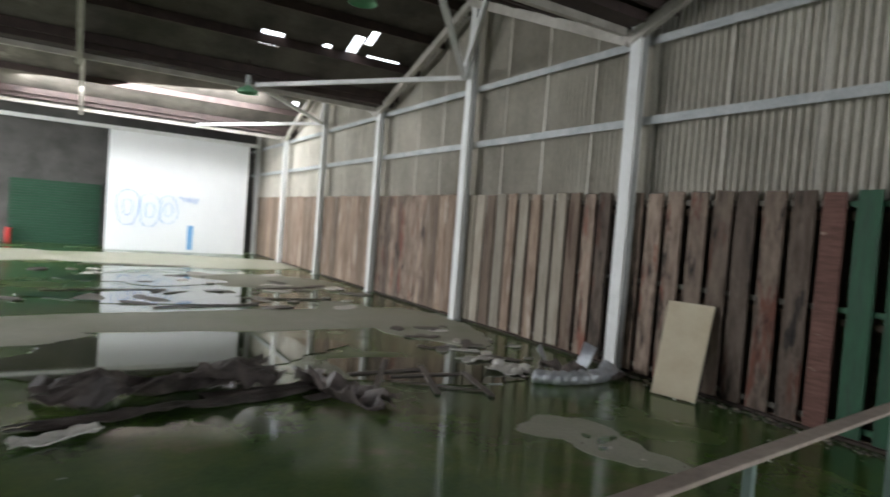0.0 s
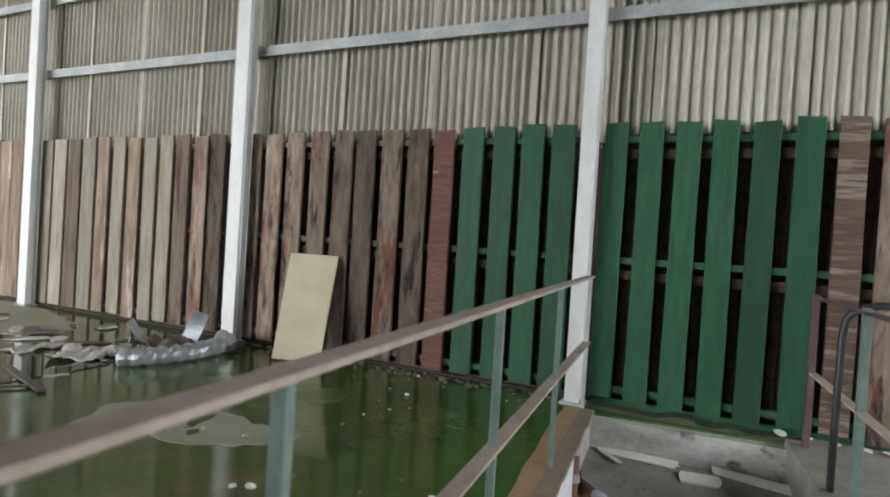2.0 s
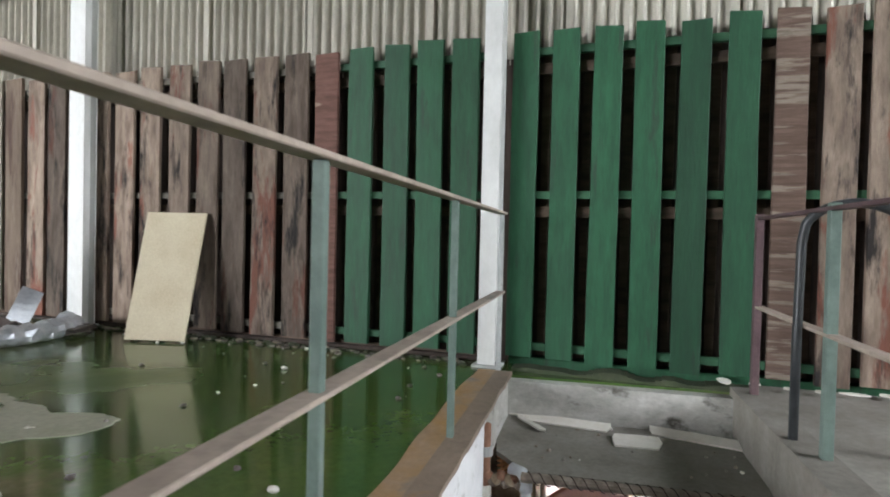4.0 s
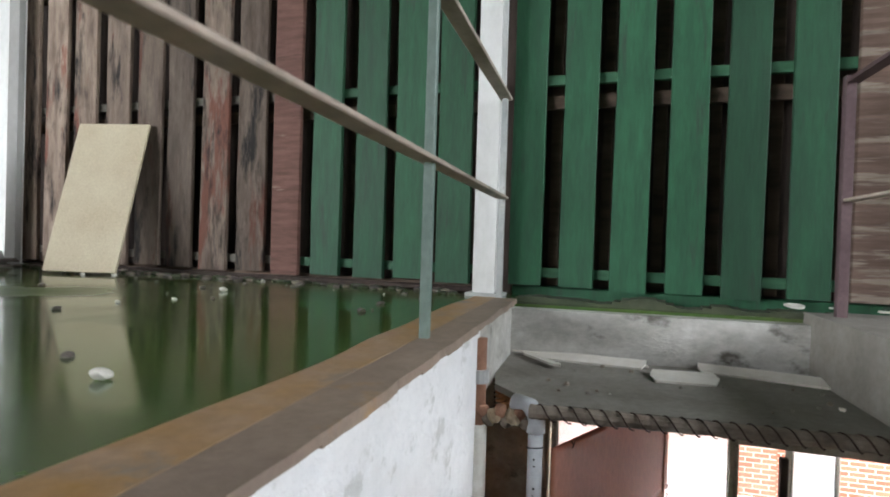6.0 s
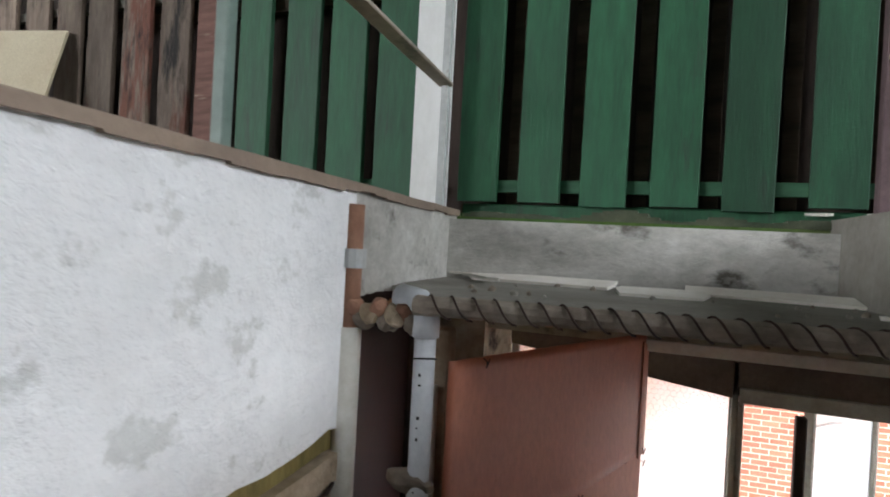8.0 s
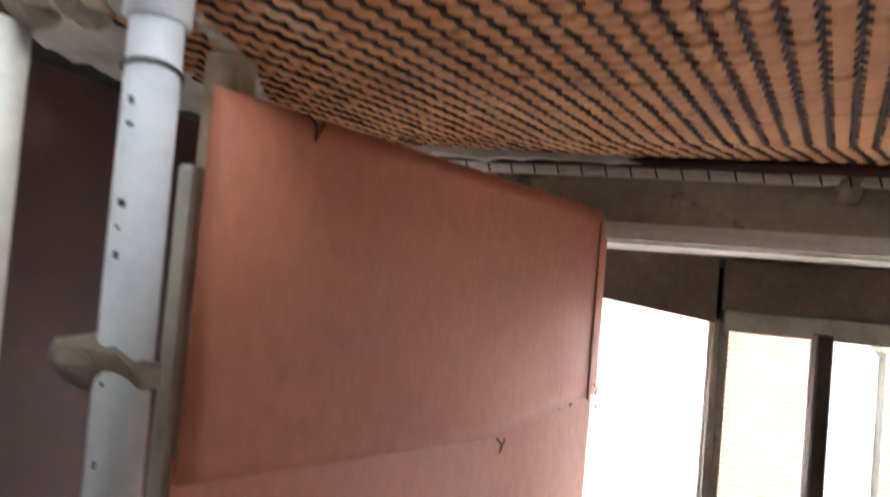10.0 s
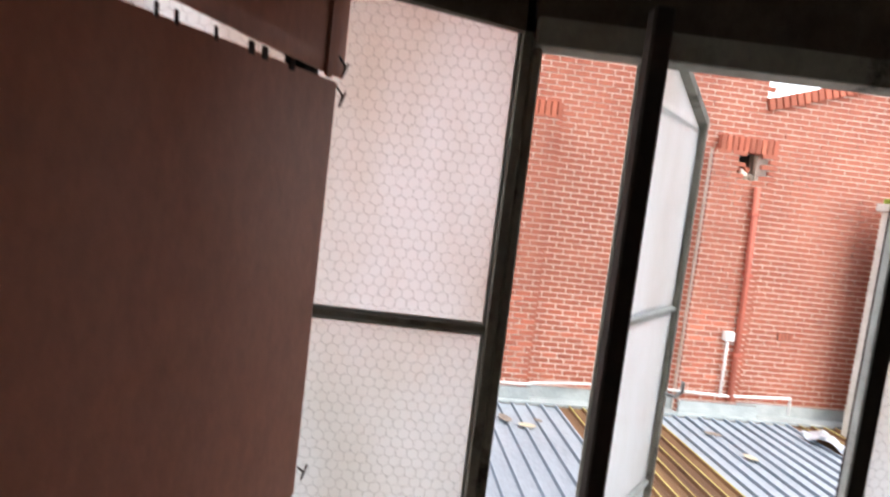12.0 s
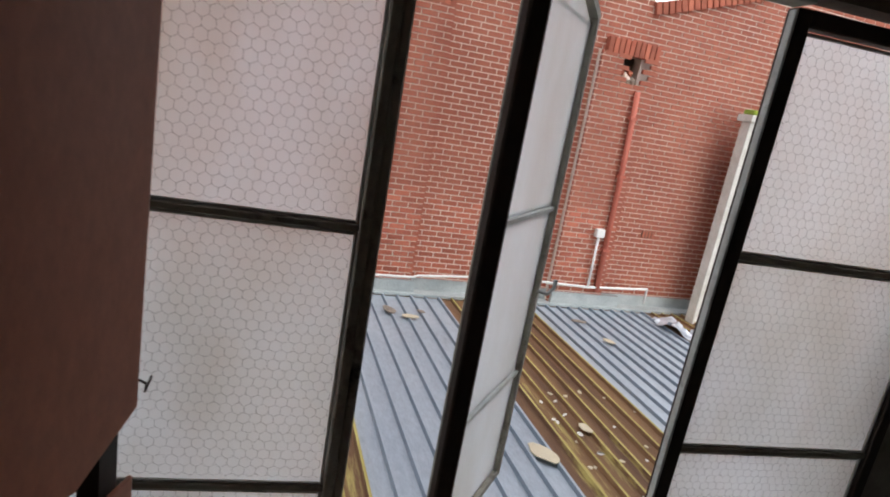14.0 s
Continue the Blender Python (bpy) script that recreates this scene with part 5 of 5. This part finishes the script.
def brick_wall():
    """Brick by brick over recessed mortar, with two piers proud of the wall and a raked top."""
    ob = thing("wall_brick", "red brick gable wall with piers, a raked coping and a broken hole", "wall", kind="structure", m=OUT)
    def top(y):
        return 4.2 if y > -4.98 else min(2.3, 0.84 + 0.32 * max(0.0, -5.08 - y))
    bl, h, gap = 0.235, 0.082, 0.0175
    unit = mesh_of(boxes((-0.03, 0.03, 0, bl - gap, 0, h - gap), bevel=0.003), "brick", BRICK)
    rng = random.Random(5)
    verts, faces = [], []
    count = 0
    def lay(x, y, z, ln):
        nonlocal count
        near = -5.2 < y < -1.0 and -3.75 < z < -2.3
        if near and count < 300 and abs(ln - bl) < 0.001:
            o = part("brick", unit, None, ob)
            o.location = (x + rng.uniform(-0.003, 0.003), y, z)
            count += 1
            return
        b = len(verts)
        xx = x + rng.uniform(-0.003, 0.003)
        for px in (xx - 0.03, xx + 0.02):
            for py, pz in ((y, z), (y + ln - gap, z), (y + ln - gap, z + h - gap), (y, z + h - gap)):
                verts.append((px, py, pz))
        faces.extend([(b, b + 3, b + 2, b + 1), (b, b + 1, b + 5, b + 4), (b + 2, b + 3, b + 7, b + 6), (b + 1, b + 2, b + 6, b + 5), (b + 3, b, b + 4, b + 7)])
    piers = [(-1.90, -0.55, 0.24), (-5.18, -4.20, 0.10)]
    for row in range(100):
        z = ROOFZ + 0.02 + row * h
        cuts = [-14.0] + [e for a, b, t in sorted(piers) if z < t for e in (a, b)] + [4.0]
        for a, b in zip(cuts, cuts[1:]):
            pier = any(abs(a - p[0]) < 0.01 for p in piers) and z < 0.3
            y, ln = a, bl / 2 if row % 2 else bl
            while y < b - 0.03:
                ln = min(ln, b - y)
                c = y + ln / 2
                hole = -5.0 < c < -4.60 and -0.28 < z < 0.12
                if z < top(c) and not hole:
                    lay(BX - 0.11 if pier else BX, y, z, ln)
                y += ln
                ln = bl
    me = raw("brickwork", verts, faces, BRICK)
    tagged(part("brickwork", me, None, ob, "red bricks in pale mortar"), kind="stuff")
    bm = bmesh.new()
    box(bm, BX - 0.022, BX + 0.25, -4.96, -4.62, ROOFZ - 0.5, -0.27)
    box(bm, BX - 0.022, BX + 0.25, -4.96, -4.62, 0.12, 4.18)
    box(bm, BX - 0.022, BX + 0.25, -4.62, 4.2, ROOFZ - 0.5, 4.18)
    for a, b, t in piers:
        if t > 0.2:
            box(bm, BX - 0.13, BX - 0.03, a + 0.02, b - 0.02, ROOFZ, t)
        else:
            box(bm, BX - 0.13, BX - 0.03, a + 0.02, b - 0.02, ROOFZ, -0.29)
            box(bm, BX - 0.13, BX - 0.03, -4.60, b - 0.02, -0.29, t)
    part("mortar_bed", bm, MORTAR, ob)
    bm = bmesh.new()
    pts = [(-14.0, ROOFZ - 0.5), (-4.96, ROOFZ - 0.5), (-4.96, 0.84), (-5.08, 0.84), (-9.5, 2.26), (-14.0, 2.26)]
    lo = [bm.verts.new((BX - 0.021, y, z)) for y, z in pts]
    hi = [bm.verts.new((BX + 0.25, y, z)) for y, z in pts]
    bm.faces.new(lo)
    bm.faces.new(hi[::-1])
    for i in range(len(pts)):
        j = (i + 1) % len(pts)
        bm.faces.new((lo[i], hi[i], hi[j], lo[j]))
    part("gable_mortar", bm, MORTAR, ob)
    for k in range(30):
        y = -5.06 - k * 0.105
        bm = bmesh.new()
        box(bm, -0.08, 0.26, 0, 0.09, -0.08, 0.10, 0.004, m=Matrix.Translation((BX, y, top(y) + 0.02)) @ Matrix.Rotation(radians(-17), 4, "X"))
        part("coping_brick", bm, BRICK, ob)
    for a, b, t in piers:
        for k in range(int((b - a) / 0.09)):
            part("soldier_brick", boxes((BX - 0.142, BX - 0.03, a + 0.09 * k, a + 0.09 * k + 0.075, t + 0.005, t + 0.22), bevel=0.003), BRICK, ob)
    # shade inside the hole is put into this near-black back
    part("hole_back", boxes((BX + 0.18, BX + 0.24, -5.0, -4.58, -0.32, 0.16)), CAVITY_SHADE, ob, "broken hole with a near-black back painted as shade")
    rr = random.Random(3)
    for k in range(7):
        bm = bmesh.new()
        bmesh.ops.create_icosphere(bm, subdivisions=1, radius=0.06)
        for v in bm.verts:
            v.co *= rr.uniform(0.7, 1.3)
        o = part("loose_rubble", bm, (DIRT, MORTAR, BRICK)[k % 3], ob)
        o.location = (BX - 0.02 + rr.uniform(-0.02, 0.05), -4.80 + rr.uniform(-0.13, 0.13), -0.25 + 0.06 * (k % 3))


brick_wall()


def wall_pipes():
    ob = thing("wall_pipe", "red painted downpipe on the brick wall", "pipe", m=OUT)
    bm = bmesh.new()
    tube(bm, [(BX - 0.19, -5.04, -3.6), (BX - 0.19, -4.99, -1.8), (BX - 0.19, -4.92, -0.38)], 0.045, 10)
    part("pipe", bm, RED_PAINT, ob, "", True)
    for z, y in ((-2.9, -5.02), (-1.7, -4.99), (-0.8, -4.94)):
        part("bracket", boxes((BX - 0.24, BX - 0.10, y - 0.06, y + 0.06, z, z + 0.04)), RED_PAINT, ob)
    ob = thing("conduit", "white plastic conduit with a junction box on the brick wall", "conduit", m=OUT)
    bm = bmesh.new()
    tube(bm, [(BX - 0.2, -4.842, -2.66), (BX - 0.2, -4.863, -3.55)], 0.022, 8)
    tube(bm, [(BX - 0.2, -3.9, -3.50), (BX - 0.2, -4.86, -3.53), (BX - 0.2, -5.7, -3.50), (BX - 0.2, -6.0, -3.48), (BX - 0.2, -6.0, -3.74)], 0.022, 8)
    tube(bm, [(BX - 0.2, -0.3, -3.62), (BX - 0.2, -1.9, -3.60), (BX - 0.1, -2.02, -3.60), (BX - 0.1, -3.9, -3.50)], 0.02, 8)
    part("tube", bm, WHITE_PLASTIC, ob, "", True)
    part("junction_box", boxes((BX - 0.25, BX - 0.15, -4.92, -4.77, -2.68, -2.54), bevel=0.01), WHITE_PLASTIC, ob)
    ob = thing("air_brick", "small terracotta air brick in the wall", "air brick", m=OUT)
    # near-black block paints the shade between the air brick's bars
    part("grille", boxes((BX - 0.045, BX + 0.02, -5.97, -5.74, -2.63, -2.52)), CAVITY_SHADE, ob)
    for k in range(4):
        part("grille_bar", boxes((BX - 0.05, BX - 0.03, -5.97 + 0.06 * k, -5.93 + 0.06 * k, -2.63, -2.52)), BRICK, ob)
    ob = thing("rendered_pier", "pale rendered pier with a mossy cap beside the brick wall", "pier", kind="structure", m=OUT)
    part("pier_body", boxes((BX - 0.62, BX - 0.42, -9.2, -6.73, ROOFZ - 0.5, -0.52), bevel=0.01), CREAM_PAINT, ob, "pale rendered pier")
    part("pier_cap", boxes((BX - 0.68, BX - 0.36, -9.25, -6.68, -0.52, -0.41), bevel=0.01), CREAM_PAINT, ob)
    part("moss", boxes((BX - 0.64, BX - 0.40, -9.1, -6.73, -0.41, -0.33), bevel=0.02), MOSS, ob, "bright green moss")
    for k in range(8):
        bm = bmesh.new()
        tube(bm, [(BX - 0.63, -6.88, -3.6 + 0.4 * k), (BX - 0.61, -6.88, -3.6 + 0.4 * k)], 0.018, 8)
        part("bolt", bm, GREY_STEEL, ob)


wall_pipes()
solid("ground", boxes((-60, 80, -70, 70, -7.4, -7.0)), CONCRETE, "grey yard ground", "ground", kind="structure")

# ---- litter on the hall floor ----
ob = thing("chipboard_sheet", "cream chipboard sheet leaning on the plank wall", "board")
bm = bmesh.new()
a0, a1 = Vector((4.99, 3.49, 0.012)), Vector((5.12, 3.05, 0.012))
t0, t1 = Vector((5.325, 3.62, 0.972)), Vector((5.440, 3.14, 0.972))
nrm = (a1 - a0).cross(t0 - a0).normalized() * -0.018
lo = [bm.verts.new(p) for p in (a0, a1, t1, t0)]
hi = [bm.verts.new(p - nrm) for p in (a0, a1, t1, t0)]
bm.faces.new(lo)
bm.faces.new(hi[::-1])
for i in range(4):
    bm.faces.new((lo[i], lo[(i + 1) % 4], hi[(i + 1) % 4], hi[i]))
part("sheet", bm, CHIPBOARD, ob)


def crumple(name, label, category, m, sx, sy, h, material, seed, n=14, group=""):
    """A crumpled, torn sheet lying on the floor."""
    bm = bmesh.new()
    rr = random.Random(seed)
    grid = []
    for i in range(n + 1):
        row = []
        for j in range(n + 1):
            x, y = (i / n - 0.5) * sx, (j / n - 0.5) * sy
            z = h * max(0.0, 0.35 + noise.noise((x * 3.1 / max(sx, 0.3) + seed, y * 4.0 / max(sy, 0.3), seed * 0.7)) + 0.5 * noise.noise((x * 9 + seed, y * 9, 1)))
            row.append(bm.verts.new((x + rr.uniform(-0.3, 0.3) * sx / n, y + rr.uniform(-0.3, 0.3) * sy / n, z)))
        grid.append(row)
    for i in range(n):
        for j in range(n):
            edge = i in (0, n - 1) or j in (0, n - 1)
            if edge and rr.random() < 0.3:
                continue
            bm.faces.new((grid[i][j], grid[i + 1][j], grid[i + 1][j + 1], grid[i][j + 1]))
    ob = solid(name, bm, material, label, category, group, m=m)
    mod = ob.modifiers.new("thick", "SOLIDIFY")
    mod.thickness = 0.012
    return ob


crumple("collapsed_sheeting", "sodden collapsed ceiling sheeting lying in the puddle", "debris", pose(0.45, 4.85, 0.01, 0, 0, 8), 1.9, 0.55, 0.22, DEBRIS, 2, 22)
crumple("collapsed_sheeting", "torn length of sodden sheeting on the wet floor", "debris", pose(1.85, 4.28, 0.01, 0, 0, -60), 1.0, 0.30, 0.18, DEBRIS, 5, 16)
crumple("collapsed_sheeting", "dirty torn strip flat on the wet floor", "debris", pose(0.55, 4.35, 0.01, 0, 0, 10), 2.3, 0.22, 0.06, DEBRIS, 9, 16)
crumple("collapsed_sheeting", "pale torn scrap on the wet floor", "debris", pose(-0.3, 3.9, 0.01, 0, 0, 15), 0.5, 0.16, 0.06, PAPER, 13, 10)
def foil_duct():
    """A flattened length of silver insulated duct, bent round into a crescent."""
    verts, faces = [], []
    n, k = 44, 12
    for i in range(n + 1):
        a = radians(205 + 150 * i / n)
        cx, cy = 4.56 + 0.62 * math.cos(a), 4.36 + 0.36 * math.sin(a)
        for q in range(k):
            b = 2 * math.pi * q / k
            wob = 1 + 0.30 * noise.noise((i * 0.55, q * 0.9, 3.0)) + 0.12 * math.sin(i * 1.9)
            w, h = 0.085 * wob, 0.075 * wob
            r = w * math.cos(b)
            verts.append((cx + r * math.cos(a), cy + r * math.sin(a), max(0.004, 0.066 + h * math.sin(b))))
    for i in range(n):
        for q in range(k):
            faces.append((i * k + q, i * k + (q + 1) % k, (i + 1) * k + (q + 1) % k, (i + 1) * k + q))
    faces += [tuple(range(k)), tuple(n * k + q for q in range(k))]
    return tagged(new("silver_duct", raw("silver_duct", verts, faces, SILVER)), "crumpled silver foil duct bent into a crescent by a column", "duct")


foil_duct()
crumple("torn_card", "dark torn card lying in the bend of the foil duct", "debris", pose(4.55, 4.36, 0.03, 0, 0, 15), 0.62, 0.40, 0.14, DEBRIS, 6, 12)
crumple("torn_card", "pale flat card beside the foil duct", "debris", pose(4.05, 4.72, 0.01, 0, 0, 40), 0.55, 0.45, 0.05, PAPER, 16, 10)
crumple("torn_card", "pale torn card on the wet floor", "debris", pose(3.95, 5.25, 0.01, 0, 0, 10), 0.5, 0.22, 0.04, PAPER, 26, 10)
for x, y, r, lean, hh in ((4.42, 4.52, 40, -14, 0.26), (4.72, 4.30, -35, 24, 0.33)):
    bm = bmesh.new()
    for kk in range(7):
        z0, z1 = hh * kk / 7, hh * (kk + 1) / 7
        bend = lambda z: 0.35 * z * z / hh
        lo = [bm.verts.new((sx, bend(z) + 0.01 * math.sin(9 * z + sx * 20), z)) for z in (z0, z1) for sx in (-0.075, 0.075)]
        bm.faces.new((lo[0], lo[1], lo[3], lo[2]))
    bmesh.ops.remove_doubles(bm, verts=bm.verts, dist=0.0005)
    ob = solid("foil_strip", bm, SILVER, "bent silver strip standing up out of the heap", "debris", "foil strips", m=pose(x, y, 0.05, 0, lean, r))
    ob.modifiers.new("thick", "SOLIDIFY").thickness = 0.006
rng = random.Random(21)
for i in range(70):
    far = i % 3
    x, y = (rng.uniform(3.6, 5.1), rng.uniform(4.9, 7.5)) if far == 0 else (rng.uniform(0.5, 4.9), rng.uniform(9.3, 13.0)) if far == 1 else (rng.uniform(-1.5, 4.6), rng.uniform(10.2, 15.5))
    bm = bmesh.new()
    s = rng.uniform(0.06, 0.22) * (1.6 if far else 1)
    blob(bm, 0, 0, s, s * rng.uniform(0.25, 0.8), 0, 0.012, i, 0.3, 9)
    solid("broken_sheet", bm, rng.choice((PAPER, DEBRIS, DEBRIS, CONCRETE)), "broken flat piece of ceiling sheet on the floor", "debris", "broken sheets on the floor", m=pose(x, y, 0.006, rng.uniform(-4, 4), rng.uniform(-4, 4), rng.uniform(0, 180)))
for i in range(5):
    bm = boxes((-0.16, 0.16, -0.05, 0.05, 0, 0.012))
    solid("wood_offcut", bm, DEBRIS, "thin wooden offcut stacked at a column foot", "offcut", "offcuts", m=pose(5.04, 4.10 - 0.02 * i, 0.004 + 0.013 * i, 0, 0, 10 + 14 * (i % 3)))
for i, (x, y, L, r) in enumerate(((2.9, 4.6, 1.1, 70), (3.3, 4.3, 0.9, 75), (2.5, 4.9, 1.3, 60), (1.6, 9.6, 1.7, 10), (3.1, 10.4, 1.5, -8), (0.2, 11.5, 2.0, 5), (3.6, 12.0, 1.4, 12), (1.0, 16.5, 2.6, 2))):
    bm = boxes((-L / 2, L / 2, -0.03, 0.03, 0, 0.02), bevel=0.004)
    solid("batten", bm, DEBRIS, "dirty wooden batten lying on the wet floor", "batten", "battens on the floor", m=pose(x, y, 0.006, 0, 0, r))
for i in range(45):
    bm = bmesh.new()
    bmesh.ops.create_icosphere(bm, subdivisions=1, radius=rng.uniform(0.006, 0.022))
    for v in bm.verts:
        v.co = v.co * rng.uniform(0.6, 1.3)
        v.co.z *= 0.6
    x, y = (rng.uniform(5.05, 5.4), rng.uniform(1.0, 3.9)) if i % 2 else (rng.uniform(2.6, 5.0), rng.uniform(0.9, 3.0))
    solid("floor_chip", bm, rng.choice((DEBRIS, DEBRIS, PAPER)), "small chip of litter on the wet floor", "litter", "chips on the floor", m=pose(x, y, 0.004))

for x, y, L, w, r in ((1.55, 4.72, 1.0, 0.07, 38), (1.15, 4.62, 0.9, 0.16, 6), (0.6, 5.15, 1.2, 0.10, 3), (2.62, 4.95, 0.9, 0.08, -4), (2.95, 4.72, 0.8, 0.05, -8), (2.85, 4.32, 0.95, 0.035, -38), (1.30, 5.08, 0.6, 0.05, 42), (1.75, 4.35, 0.5, 0.14, 20)):
    bm = boxes((-L / 2, L / 2, -w / 2, w / 2, 0, 0.014), bevel=0.003)
    for v in bm.verts:
        v.co.y += 0.06 * noise.noise((v.co.x * 1.5, x, y))
    solid("sodden_board", bm, rng.choice((DEBRIS, BROWN_WOOD, DEBRIS)), "sodden broken board lying in the shallow water", "board", "boards in the water", m=pose(x, y, 0.0095, 0, 0, r))
for x, y, r in ((3.21, 0.92, 0.020), (4.70, 1.90, 0.020), (2.85, 1.68, 0.024)):
    bm = bmesh.new()
    for v in bmesh.ops.create_icosphere(bm, subdivisions=2, radius=r)["verts"]:
        v.co = Vector((v.co.x, v.co.y, v.co.z * 0.6)) * (1 + 0.5 * noise.noise(v.co * 40))
    solid("paper_scrap", bm, PAPER, "crumpled pale scrap on the wet floor", "litter", "scraps on the floor", m=pose(x, y, 0.012))

# litter on the low roof
crumple("roof_junk", "crumpled grey plastic lying on the low roof", "debris", OUT @ pose(12.1, -6.1, ROOFZ + 0.04, 0, 0, 20), 0.9, 0.35, 0.14, SILVER, 12, 12)
for i, (x, y, s, r) in enumerate(((9.0, -2.25, 0.17, 30), (12.3, -1.45, 0.14, 10), (12.1, -1.7, 0.12, 70), (12.3, -1.9, 0.07, 40), (11.6, -4.5, 0.1, 15), (12.3, -4.4, 0.11, 60), (9.4, -2.9, 0.09, 0), (10.4, -2.0, 0.05, 0))):
    bm = bmesh.new()
    blob(bm, 0, 0, s, s * 0.6, 0, 0.012, i + 50, 0.2, 12)
    solid("roof_litter", bm, (CHIPBOARD, DIRT)[i % 2], "flat scrap lying on the low roof", "litter", "scraps on the roof", m=OUT @ pose(x, y, ROOFZ + 0.039, 3, 2, r))
rr = random.Random(17)
for i in range(34):
    bm = bmesh.new()
    blob(bm, 0, 0, rr.uniform(0.015, 0.04), rr.uniform(0.012, 0.03), 0, 0.006, i + 80, 0.25, 9)
    solid("lichen_patch", bm, (CHIPBOARD, PAPER)[i % 2], "pale lichen patch on the rusty roof strip", "lichen", "lichen on the roof", m=OUT @ pose(rr.uniform(7.6, 10.2), -2.39 - 0.205 * rr.randrange(1, 7) - rr.uniform(0.02, 0.13), ROOFZ + 0.001, 0, 0, rr.uniform(0, 180)))
